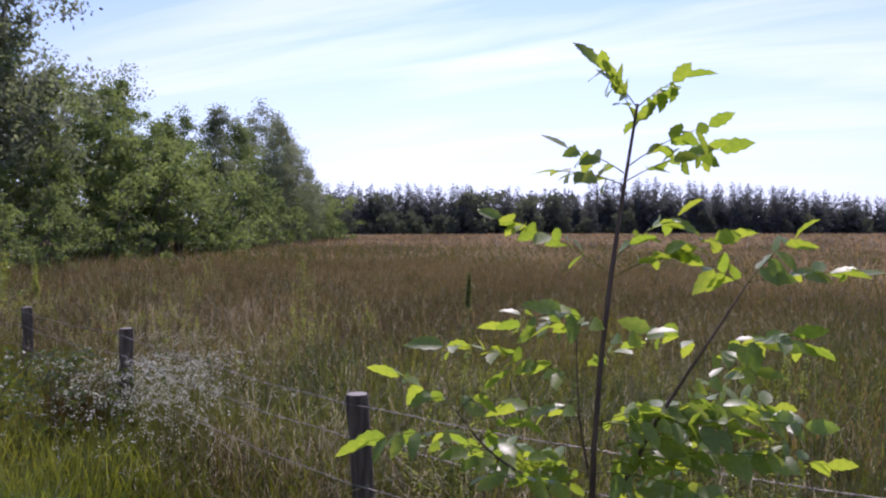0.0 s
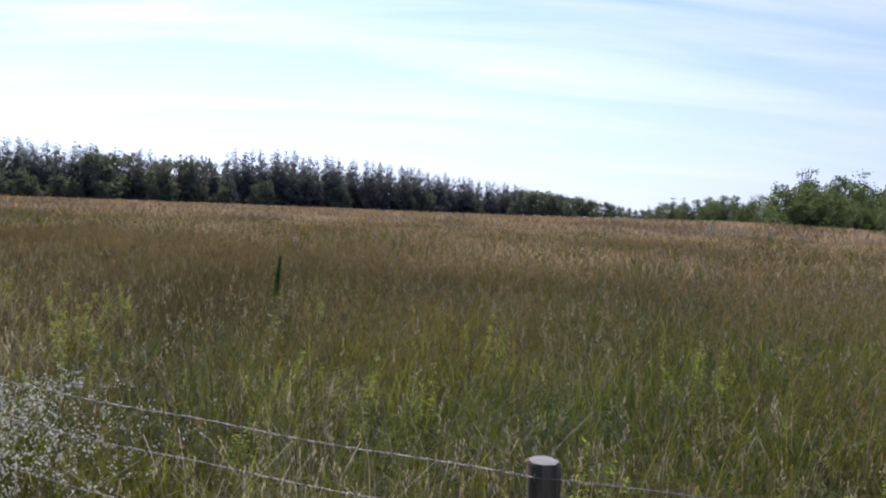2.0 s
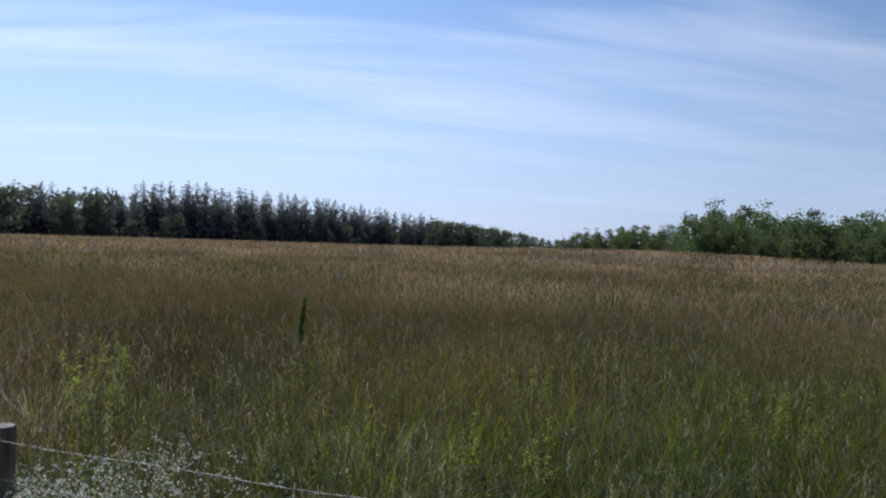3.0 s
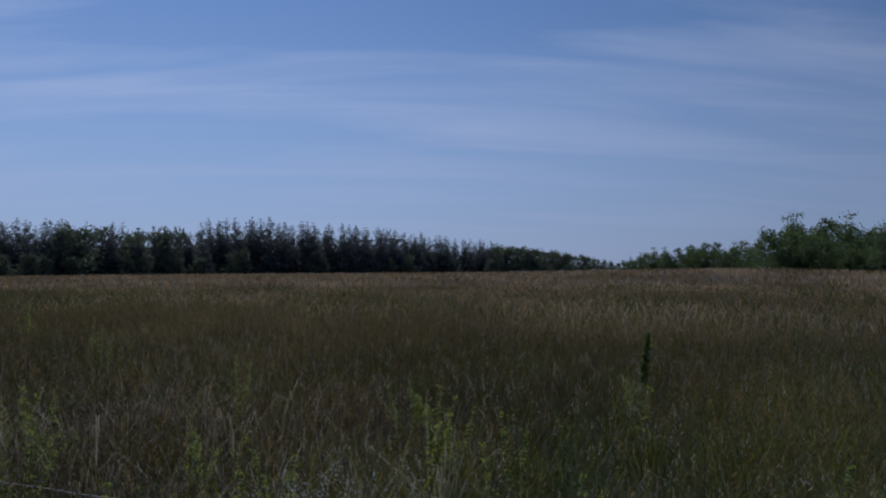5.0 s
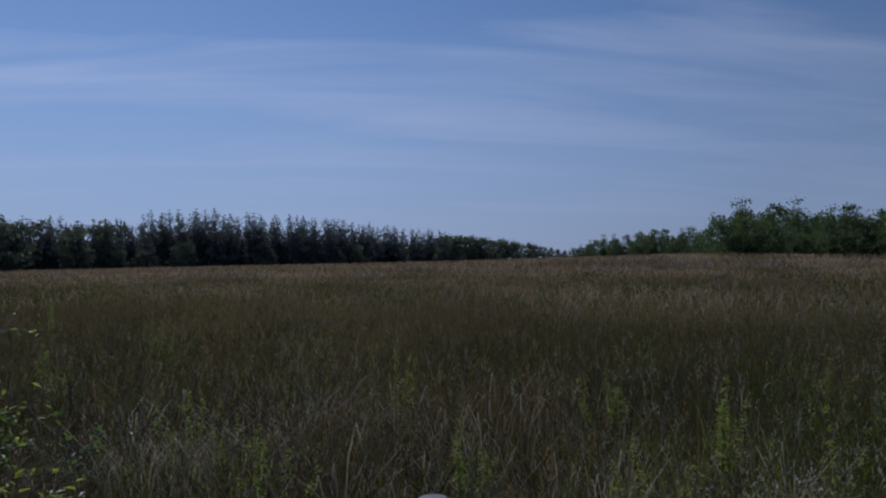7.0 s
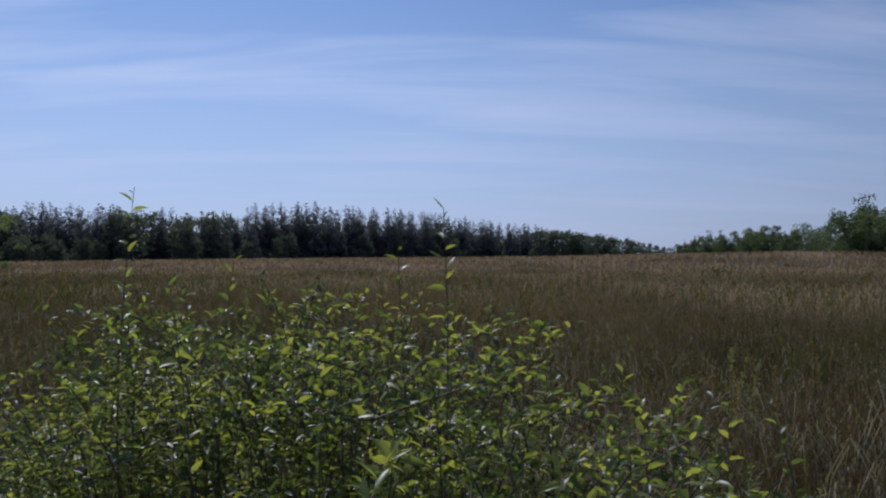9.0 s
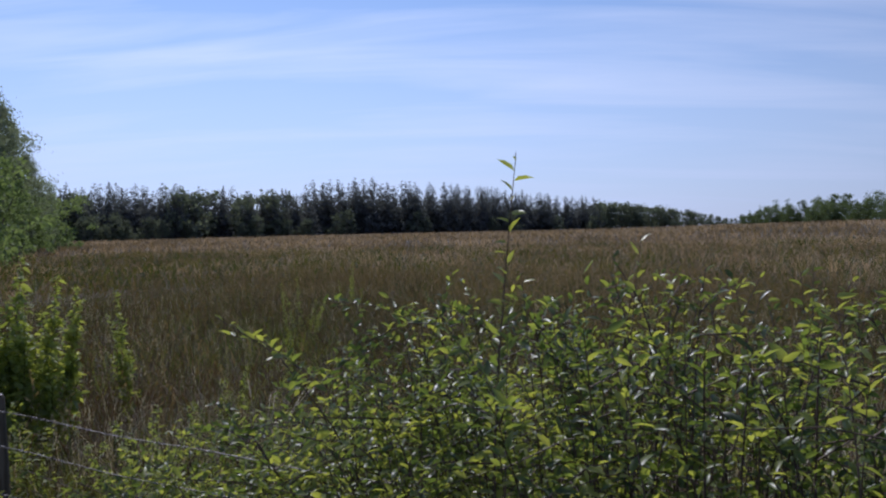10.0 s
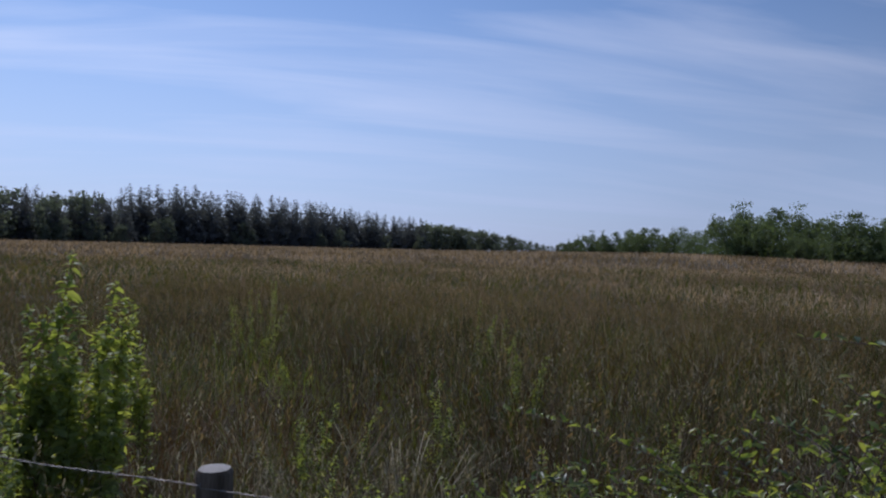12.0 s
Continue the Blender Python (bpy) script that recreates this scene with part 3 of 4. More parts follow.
def build_verge():
    r = np.random.RandomState(31)
    strip = lambda x, y: (y > fence_y(x) - 2.2) & (y < fence_y(x) + 0.7)  # noqa: E731
    x, y = scatter(r, 120000, (-16, 6, -2.5, 5.2), strip)
    off = y - fence_y(x)
    h = r.uniform(0.14, 0.55, len(x)) * np.clip(0.75 + 0.35 * off + 0.3 * patches(x, y, 2.5, 4), 0.25, 1.2)
    v, f, _ = blades(x, y, ground_z(x, y), h, r.uniform(0.004, 0.010, len(x)), r.uniform(0.1, 0.7, len(x)), r)
    tagged(part("verge_grass", Shape().add(v, f), GREEN), "green uncut grass along the fence", "grass", kind="stuff")
    # trodden short grass where the walker goes
    x, y = scatter(r, 48000, (-16, 8, -6, 3.2), lambda x, y: (y <= fence_y(x) - 2.0) & (y > fence_y(x) - 5.5))
    v, f, _ = blades(x, y, ground_z(x, y), r.uniform(0.04, 0.14, len(x)), r.uniform(0.008, 0.016, len(x)), r.uniform(0.2, 1.2, len(x)), r)
    tagged(part("short_grass", Shape().add(v, f), GREEN), "short trodden grass beside the fence", "grass", kind="stuff")
    # dead, curled straw under the wires
    x, y = scatter(r, 42000, (-14, 4, -2, 5), lambda x, y: (np.abs(y - fence_y(x) - 0.45) < 0.65))
    ok = patches(x, y, 2.2, 14) + r.uniform(-0.25, 0.25, len(x)) > 0.5
    x, y = x[ok], y[ok]
    h = r.uniform(0.2, 0.62, len(x))
    v, f, _ = blades(x, y, ground_z(x, y), h, r.uniform(0.003, 0.007, len(x)), r.uniform(0.3, 1.2, len(x)), r, 1.6)
    tagged(part("dead_grass", Shape().add(v, f), RUSSET), "dead reddish straw under the fence wires", "grass", kind="stuff")
    x, y = scatter(r, 9000, (-13, 2, -1, 6), lambda x, y: (np.abs(y - fence_y(x) - 0.9) < 0.8))
    ok = patches(x, y, 2.6, 24) + r.uniform(-0.2, 0.2, len(x)) > 0.56
    x, y = x[ok], y[ok]
    h = r.uniform(0.35, 0.75, len(x))
    v, f, tip = blades(x, y, ground_z(x, y), h, r.uniform(0.003, 0.006, len(x)), r.uniform(0.2, 0.8, len(x)), r, 1.2)
    s = Shape().add(v, f).add(*heads(tip, np.full(len(x), 0.09), np.full(len(x), 0.012), r))
    tagged(part("pale_grass", s, PALE), "bleached pale grass with drooping heads", "grass", kind="stuff")
    # lush grass on the walker's side, before the first posts
    x, y = scatter(r, 26000, (-5.0, 0.6, -0.5, 3.4), lambda x, y: (y > fence_y(x) - 2.0) & (y < fence_y(x) - 0.25))
    ok = patches(x, y, 1.6, 44) + r.uniform(-0.25, 0.25, len(x)) > 0.3
    x, y = x[ok], y[ok]
    h = r.uniform(0.2, 0.55, len(x)) * (0.6 + 0.6 * patches(x, y, 0.9, 45))
    v, f, _ = blades(x, y, ground_z(x, y), h, r.uniform(0.004, 0.010, len(x)), r.uniform(0.2, 1.2, len(x)), r, 1.0)
    tagged(part("lush_grass", Shape().add(v, f), LUSH_GRASS), "lush bright green grass beside the first posts", "grass", kind="stuff")
    # bright grass beyond, where the fence runs on
    x, y = scatter(r, 60000, (-48, -16.5, -6, 3), lambda x, y: (np.abs(y - fence_y(x) + 0.8) < 2.4))
    h = r.uniform(0.4, 0.95, len(x))
    v, f, _ = blades(x, y, ground_z(x, y), h, 0.0009 * (4 - x) * r.uniform(0.6, 1.2, len(x)), r.uniform(0.1, 0.5, len(x)), r)
    tagged(part("tall_verge_grass", Shape().add(v, f), LUSH_GRASS), "tall bright green grass where the fence runs on", "grass", kind="stuff")


def build_tussock(x, y, n, high, seed, material, label):
    """A tuft of long grass that arches over on all sides."""
    r = np.random.RandomState(seed)
    w, q = r.uniform(0, 2 * np.pi, n), np.abs(r.normal(0, 0.16, n))
    ob = thing("grass_tussock", (x, y, float(ground_z(x, y))), label, "grass tuft")
    h = high * r.uniform(0.5, 1.05, n)
    out = np.stack([np.cos(w), np.sin(w), 0 * w], 1)
    base = out * q[:, None]
    reach = h * r.uniform(0.2, 1.4, n)
    side = np.stack([-np.sin(w), np.cos(w), 0 * w], 1) * 0.0022
    up = np.array([0, 0, 1.0])
    rows = [base + out * (reach * a)[:, None] + up * (h * b)[:, None] for a, b in ((0, 0), (0.25, 0.62), (0.62, 0.9), (1.0, 0.66))]
    v = np.stack([rows[0] - side, rows[0] + side, rows[1] - side, rows[1] + side, rows[2] - side * 0.7, rows[2] + side * 0.7, rows[3]], 1)
    f = np.array([(0, 1, 3), (0, 3, 2), (2, 3, 5), (2, 5, 4), (4, 5, 6)])
    s = Shape().add(v.reshape(-1, 3), (f[None] + 7 * np.arange(n)[:, None, None]).reshape(-1, 3))
    part("tuft", s, material, ob, kind="stuff")
    k = r.uniform(0, 1, n) < 0.35
    part("seed_spray", Shape().add(*heads(rows[3][k] + up * 0.03, np.full(int(k.sum()), 0.08), np.full(int(k.sum()), 0.012), r)), PALE, ob, kind="stuff")


def build_dead_clumps():
    r = random.Random(83)
    for k in range(28):
        x, y = r.gauss(-8.2, 1.0), r.gauss(4.1, 0.7)
        dry = PALE if r.random() < 0.7 else STRAW
        if k > 19:
            x, y, dry = r.uniform(-13.2, -11.4), r.uniform(1.4, 3.0), RUSSET
        build_tussock(x, y, r.randrange(12, 34), r.uniform(0.42, 0.72), r.randrange(9999), dry, "clump of russet dead grass" if dry is RUSSET else "clump of bleached dead grass")


def build_arching_stalks():
    """Single tall stalks, bleached and bowed over, that stand out from the dark growth."""
    r = random.Random(87)
    for k in range(12):
        x, y = r.uniform(-10.0, -7.0), r.uniform(3.2, 5.6)
        build_tussock(x, y, r.randrange(7, 15), r.uniform(0.62, 0.84), r.randrange(9999), PALE, "few tall bleached grass stalks bowed over")


def build_rusty_clumps():
    r = random.Random(85)
    for k in range(30):
        x = r.gauss(-1.2, 0.7)
        y = float(fence_y(x)) + r.gauss(0.35, 0.25)
        build_tussock(x, y, r.randrange(14, 36), r.uniform(0.35, 0.6), r.randrange(9999), RUSSET if r.random() < 0.6 else PALE, "rust-brown dead grass under the wires")


def build_flowers(name, label, centre, spread, n, top, seed, size=0.012):
    """A drift of small white flowers, each a few tiny petals on a fine stalk."""
    r = np.random.RandomState(seed)
    x, y = r.normal(centre[0], spread[0], n), r.normal(centre[1], spread[1], n)
    h = top * r.uniform(0.55, 1.05, n) * np.exp(-((x - centre[0]) ** 2 / (6 * spread[0] ** 2)))
    s, g = Shape(), Shape()
    v, f, tip = blades(x, y, ground_z(x, y), h, np.full(n, 0.0025), r.uniform(0.02, 0.3, n), r)
    s.add(v, f)
    at = np.repeat(tip, 6, 0) + r.normal(0, 0.013, (n * 6, 3))
    g.add(*cards(at, size * r.uniform(0.6, 1.3, len(at)), r, 0.9))
    ob = thing(name, (0, 0, 0), label, "flowers")
    part("stalk", s, GREEN, ob, kind="stuff")
    part("blossom_drift", g, WHITE, ob, kind="stuff")


build_meadow()
build_verge()
build_dead_clumps()
build_arching_stalks()
build_rusty_clumps()
rt = random.Random(77)
for k in range(60):
    x = rt.uniform(-15, 2.5)
    y = float(fence_y(x)) + rt.uniform(0.2, 3.4)
    pale = rt.random() < 0.4
    build_tussock(x, y, rt.randrange(18, 50), rt.uniform(0.35, 0.66), rt.randrange(9999), PALE if pale else (GREEN if rt.random() < 0.6 else RUSSET), "arching tuft of bleached dry grass" if pale else "arching tuft of long meadow grass")
build_flowers("white_flowers", "drift of small white blossoms around the fence post", (-2.75, 2.85), (0.55, 0.34), 1100, 0.70, 51)
build_flowers("white_flowers", "few small white blossoms in the meadow edge", (-5.3, 3.5), (0.4, 0.3), 170, 0.6, 52, 0.011)


# ---- the fence ----
def build_fence():
    xs = [5.87, 3.0, 0.127, -3.022, -6.17, -8.97, -11.749, -14.9, -18.0, -21.1, -24.2]
    posts = [(x, float(fence_y(x)), h) for x, h in zip(xs, (0.9, 0.9, 0.89, 0.9, 0.835, 0.785, 0.945, 0.9, 0.9, 0.92, 0.9))]
    r = np.random.RandomState(61)
    for x, y, top in posts:
        ob = thing("fence_post", (x, y, float(ground_z(x, y))), "round weathered grey-brown wooden fence post", "fence post", "posts of the wire fence")
        sides, rows = 18, 14
        w = np.arange(sides) * 2 * np.pi / sides
        z = np.concatenate([np.linspace(-0.25, top - 0.012, rows - 1), [top]])
        rad = 0.053 * (1 + 0.05 * r.normal(size=(rows, 1)) * 0.4 + 0.05 * np.sin(2 * w + r.uniform(0, 6))[None] + 0.03 * r.normal(size=(1, sides)) + 0.02 * r.normal(size=(rows, sides)))
        rad[-1] *= 0.9
        lean = r.normal(0, 0.03, 2)
        v = np.stack([rad * np.cos(w) + lean[0] * (z[:, None] - top), rad * np.sin(w) + lean[1] * (z[:, None] - top), z[:, None] + 0 * rad], -1).reshape(-1, 3)
        f = []
        for i in range(rows - 1):
            for j in range(sides):
                a, b = i * sides + j, i * sides + (j + 1) % sides
                f += [(a, b, b + sides), (a, b + sides, a + sides)]
        part("shaft", Shape().add(v, f), WOOD, ob, smooth=True)
        rim = v[-sides:]
        hub = rim.mean(0) + [0, 0, 0.004]
        part("cut_top", Shape().add(np.vstack([rim, hub]), [(j, (j + 1) % sides, sides) for j in range(sides)]), CUT, ob, "pale sawn top, grey and cracked")
        for level in (top - 0.04, top - 0.19, top - 0.40):
            u = np.linspace(0, np.pi, 7)
            c = np.array([lean[0] * (level - top), -0.05, level])
            part("staple", Shape().add(*tube(np.stack([c[0] + 0 * u, c[1] - 0.008 * np.sin(u), c[2] + 0.012 * np.cos(u)], 1), 0.0016, 4)), STEEL, ob)
    for below, sag in ((0.04, 0.02), (0.19, 0.03), (0.40, 0.03)):
        ob = thing("barbed_wire", (0, 0, 0), "thin galvanised barbed wire strung between posts", "wire", "strands of the wire fence")
        barbs = Shape()
        for (xa, ya, ha), (xb, yb, hb) in zip(posts[:-1], posts[1:]):
            u = np.linspace(0, 1, 90)
            line = np.stack([xa + (xb - xa) * u, ya + (yb - ya) * u - 0.056, ha + (hb - ha) * u - below - sag * 4 * u * (1 - u) + 0.004 * np.sin(19 * u + xa)], 1)
            line[:, 2] += ground_z(line[:, 0], line[:, 1])
            turn = np.linspace(0, 60 * np.pi, 90)
            across = np.stack([0 * turn, np.cos(turn * 0.37), np.sin(turn * 0.37)], 1) * 0.0016
            s = Shape()
            for sign in (1, -1):
                s.add(*tube(line + sign * across, 0.0011, 4))
            part("strand", s, STEEL, ob)
            for k in range(3, 88, 3):
                c = line[k]
                for t in range(2):
                    d = r.normal(size=3)
                    d = d / np.linalg.norm(d) * 0.013
                    barbs.add(*tube([c - d, c, c + d], [0.0003, 0.0013, 0.0003], 3))
        part("barbs", barbs, STEEL, ob, kind="stuff")


build_fence()


# ---- leafy plants ----
def stem_leaves(r, path, start, step, size, rise, taper=0.5, pair=1, wide=0.5):
    """Places, ways and sizes of leaves up one stem."""
    path = np.asarray(path)
    d = np.r_[0, np.cumsum(np.linalg.norm(np.diff(path, axis=0), axis=1))]
    at, way, big = [], [], []
    w = r.uniform(0, 6.28)
    for q in np.arange(start, d[-1], step):
        c = np.array([np.interp(q, d, path[:, j]) for j in range(3)])
        w += 2.4 + r.normal(0, 0.4)
        for k in range(pair):
            a = w + k * 2 * math.pi / pair
            at.append(c)
            way.append((math.cos(a), math.sin(a), rise + r.normal(0, 0.5)))
            big.append(size * (1 - taper * q / d[-1]) * r.uniform(0.65, 1.2))
    return np.array(at).reshape(-1, 3), np.array(way).reshape(-1, 3), np.array(big)


def build_bush():
    """The leafy bush that has grown through the fence."""
    r = np.random.RandomState(71)
    origin = np.array([-8.95, 1.15, 0.0])
    ob = thing("leafy_bush", origin, "dense dogwood-like bush with glossy pointed green leaves", "bush")
    wood, at, way, big = Shape(), [], [], []
    for k in range(480):
        y = r.uniform(-0.55, 0.75)
        x = r.uniform(-2.4, 1.8 - 0.45 * (y + 0.4))
        high = np.interp(x, [-2.4, -1.65, -1.2, -0.7, 0.2, 0.8, 1.2, 1.8], [0.66, 0.89, 1.12, 1.44, 1.55, 1.41, 1.31, 1.12]) * r.uniform(0.55, 1.0)
        u = np.linspace(0, 1, 6)
        lean = np.clip(np.array([r.normal(0, 0.2), r.normal(-0.05, 0.2)]), -0.32, 0.32)
        path = np.stack([x * 0.8 + (x * 0.2 + lean[0]) * u**1.6, y * 0.7 + (y * 0.3 + lean[1]) * u**1.6, high * (1 - (1 - u) ** 1.5)], 1)
        wood.add(*tube(path, 0.0042 * (1 - 0.75 * u) * r.uniform(0.6, 1.5), 4))
        a, b, c = stem_leaves(r, path, 0.2, 0.026, 0.062, 0.85, 0.3)
        at.append(a), way.append(b), big.append(c)
        for side in range(2):
            q = r.uniform(0.45, 0.9)
            p0 = np.array([np.interp(q, u, path[:, j]) for j in range(3)])
            d = np.array([r.normal(0, 0.2), r.normal(0, 0.2), r.uniform(-0.04, 0.12)])
            twig = np.stack([p0, p0 + d * 0.5 + [0, 0, 0.03], p0 + d])
            wood.add(*tube(twig, [0.003, 0.002, 0.001], 3))
            a, b, c = stem_leaves(r, twig, 0.02, 0.022, 0.058, 0.85, 0.2)
            at.append(a), way.append(b), big.append(c)
    # young sprigs that roughen its outline
    for k in range(70):
        x, y = r.uniform(-2.2, 1.7), r.uniform(-0.5, 0.4)
        high = np.interp(x, [-2.4, -1.65, -1.2, -0.7, 0.2, 0.8, 1.2, 1.8], [0.66, 0.89, 1.12, 1.44, 1.55, 1.41, 1.31, 1.12]) * r.uniform(0.92, 1.05)
        u = np.linspace(0, 1, 6)
        lean = r.normal(0, 0.14, 2)
        path = np.stack([x + lean[0] * (u**2 - 1), y + lean[1] * (u**2 - 1), high * (0.55 + 0.45 * u)], 1)
        wood.add(*tube(path, 0.003 * (1 - 0.75 * u), 4))
        a, b, c = stem_leaves(r, path, 0.05, 0.03, 0.066, 1.0, 0.35)
        at.append(a), way.append(b), big.append(c)
    # the shoots that stand out above
    for x, y, high in ((-0.12, -0.43, 1.82), (0.92, -0.32, 1.72), (0.80, -0.28, 1.64), (-0.3, -0.1, 1.5), (0.45, 0.1, 1.5), (-0.62, -0.2, 1.42), (0.3, -0.35, 1.46), (-1.1, -0.1, 1.25)):
        u = np.linspace(0, 1, 8)
        bend = r.normal(0, 0.05, 2)
        path = np.stack([x - 0.10 * (1 - u) + bend[0] * np.sin(4 * u), y + 0.15 * (1 - u) + bend[1] * np.sin(3 * u), high * u], 1)
        part("shoot", Shape().add(*tube(path, 0.005 * (1 - 0.8 * u), 5)), TWIG, ob)
        a, b, c = stem_leaves(r, path, high * 0.5, 0.026, 0.07, 0.7, 0.35)
        at.append(a), way.append(b), big.append(c)
    at, way, big = np.concatenate(at), np.concatenate(way), np.concatenate(big)
    part("branch_work", wood, TWIG, ob, kind="stuff")
    # the outermost leaves singly, the inner ones together
    order = np.argsort(at[:, 1] - 0.8 * at[:, 2])
    outer, inner = order[:280], order[280:]
    part("leaves", Shape().add(*leaves(at[inner], way[inner], big[inner], r, 0.36, 0.3)), LEAF, ob, kind="stuff")
    shapes = [Shape().add(*leaves(np.zeros((1, 3)), np.array([[1.0, 0, 0.1]]), 1.0, r, 0.36, 0.3)).mesh("leaf", LEAF) for k in range(5)]
    for i in outer:
        leaf = part("leaf", shapes[i % 5], LEAF, ob)
        leaf.matrix_basis = Matrix.LocRotScale(Vector(at[i]), Vector(way[i]).to_track_quat("X", "Z") @ Euler((r.normal(0, 0.7), 0, 0)).to_quaternion(), Vector((big[i],) * 3))


def build_weed(name, label, x, y, stems, top, seed, material, size=0.055, step=0.03, spread=0.12, category="plant", spike=0.0, wide=0.4, rise=0.35, branching=0.24, lean_to=None, droop=0.25):
    """Upright leafy stems, thick with leaves that grow smaller towards the tip."""
    r = np.random.RandomState(seed)
    ob = thing(name, (x, y, float(ground_z(x, y))), label, category)
    wood, s = Shape(), Shape()
    for k in range(stems):
        foot = r.normal(0, spread, 2) if k else np.zeros(2)
        high = top * (1 if k == 0 else r.uniform(0.55, 0.93))
        u = np.linspace(0, 1, 7)
        lean = np.array(lean_to) if lean_to else r.normal(0, 0.06, 2) + foot * 0.4
        path = np.stack([foot[0] + lean[0] * u**2, foot[1] + lean[1] * u**2, high * u], 1)
        wood.add(*tube(path, 0.005 * (1 - 0.8 * u), 5))
        a, b, c = stem_leaves(r, path, high * 0.2, step, size, rise, 0.6, 2)
        s.add(*leaves(a, b, c, r, wide, droop))
        q = np.repeat(path[-3:], 14, 0) + r.normal(0, 0.014 + spike * 0.01, (42, 3))
        s.add(*cards(q, 0.016 + 0.012 * spike, r, 0.7))
        for side in range(int(high * (9 if branching < 0.3 else 26))):
            at = r.uniform(0.3, 0.85)
            p0 = np.array([np.interp(at, u, path[:, j]) for j in range(3)])
            w = r.uniform(0, 6.28)
            length = branching * (1.05 - at) * (1 - 0.75 * min(1, spike))
            p1 = p0 + np.array([math.cos(w) * length * 0.55, math.sin(w) * length * 0.55, length])
            wood.add(*tube([p0, p1], [0.0025, 0.001], 3))
            a, b, c = stem_leaves(r, [p0, p1], 0.02, step * 0.8, size * 0.7, rise, 0.5)
            if len(a):
                s.add(*leaves(a, b, c, r, wide))
    if spike:
        q = r.uniform(0, 1, 900)
        w, d = r.uniform(0, 6.28, 900), 0.038 * (1.02 - q) ** 0.5 * np.sqrt(r.uniform(0, 1, 900)) * (1 + 0.55 * np.sin(q * 46))
        z = top * (0.66 + 0.34 * q)
        lean_x = [np.interp(v, path[:, 2], path[:, 0]) for v in z]
        lean_y = [np.interp(v, path[:, 2], path[:, 1]) for v in z]
        part("seed_spike", Shape().add(*cards(np.stack([lean_x + d * np.cos(w), lean_y + d * np.sin(w), z], 1), 0.028, r, 0.7)), DOCK, ob, "dense dark green seed spike")
    part("stalk", wood, GREEN, ob, kind="stuff")
    part("leaves", s, material, ob)


def build_bramble():
    """A low dark thicket and dead stalks beside a post."""
    r = np.random.RandomState(91)
    ob = thing("bramble_thicket", (-3.45, 2.2, 0), "low dark green bramble thicket with dead brown stalks", "bush")
    wood, s = Shape(), Shape()
    for k in range(70):
        x, y = r.normal(0, 0.5), r.normal(0, 0.25)
        u = np.linspace(0, 1, 6)
        w, reach = r.uniform(0, 6.28), r.uniform(0.2, 0.6)
        high = r.uniform(0.35, 0.7)
        path = np.stack([x + math.cos(w) * reach * u, y + math.sin(w) * reach * u, high * np.sin(np.minimum(u * 2.2, 2.5))], 1)
        wood.add(*tube(path, 0.004 * (1 - 0.6 * u), 4))
        a, b, c = stem_leaves(r, path, 0.08, 0.03, 0.075, 0.3, 0.3)
        s.add(*leaves(a, b, c, r, 0.65))
    part("cane", wood, TWIG, ob, kind="stuff")
    part("leaves", s, DARK, ob)
    n = 700
    x, y = r.normal(0.42, 0.16, n), r.normal(0.12, 0.16, n)
    v, f, tip = blades(x, y, 0 * x, r.uniform(0.3, 0.7, n), np.full(n, 0.006), r.uniform(0.05, 0.5, n), r)
    part("dead_growth", Shape().add(v, f), RUSSET, ob, "dead rust-brown stalks")


def build_dead_branch():
    """A bleached branch that has fallen against the wires."""
    r = np.random.RandomState(95)
    ob = thing("dead_branch", (-6.65, 1.6, 0), "bleached dead branch leaning on the fence wire", "branch")
    u = np.linspace(0, 1, 9)
    path = np.stack([-0.35 + 0.8 * u, 0.22 * u, 0.10 + 0.80 * u**0.8 - 0.08 * u**3], 1) + r.normal(0, 0.012, (9, 3))
    part("bough", Shape().add(*tube(path, 0.016 * (1 - 0.7 * u), 6)), PALE, ob, smooth=True)
    for k in range(5):
        p0 = path[3 + k]
        d = np.array([r.uniform(-0.1, 0.25), r.uniform(-0.15, 0.15), r.uniform(0.0, 0.14)])
        part("twig", Shape().add(*tube([p0, p0 + d * 0.6, p0 + d + [0, 0, -0.02]], [0.006, 0.004, 0.0015], 4)), PALE, ob)


build_bush()
build_bramble()
build_dead_branch()
LUSH = "tall bushy mugwort with bright green leafy spires"
build_weed("mugwort", LUSH, -13.63, 1.42, 6, 1.52, 101, WEED, 0.15, 0.019, 0.09, branching=0.29, wide=0.46, rise=0.8, droop=0.6)
build_weed("mugwort", LUSH, -13.50, 1.60, 6, 1.38, 102, WEED, 0.145, 0.019, 0.09, branching=0.29, wide=0.46, rise=0.8, droop=0.6)
build_weed("mugwort", "slender mugwort with one pale leafy spire", -14.13, 2.54, 3, 1.18, 103, WEED, 0.12, 0.022, 0.04, branching=0.26, wide=0.4, rise=0.7)
build_weed("mugwort", LUSH, -13.75, 1.10, 10, 0.95, 104, WEED, 0.12, 0.024, 0.18, branching=0.29, wide=0.42, rise=0.5)
build_weed("mugwort", LUSH, -14.3, 0.95, 7, 1.2, 105, WEED, 0.12, 0.024, 0.2, branching=0.29, wide=0.42, rise=0.5)
build_weed("mugwort", LUSH, -13.3, 1.0, 6, 0.85, 106, WEED, 0.11, 0.024, 0.16, branching=0.29, wide=0.42, rise=0.5)
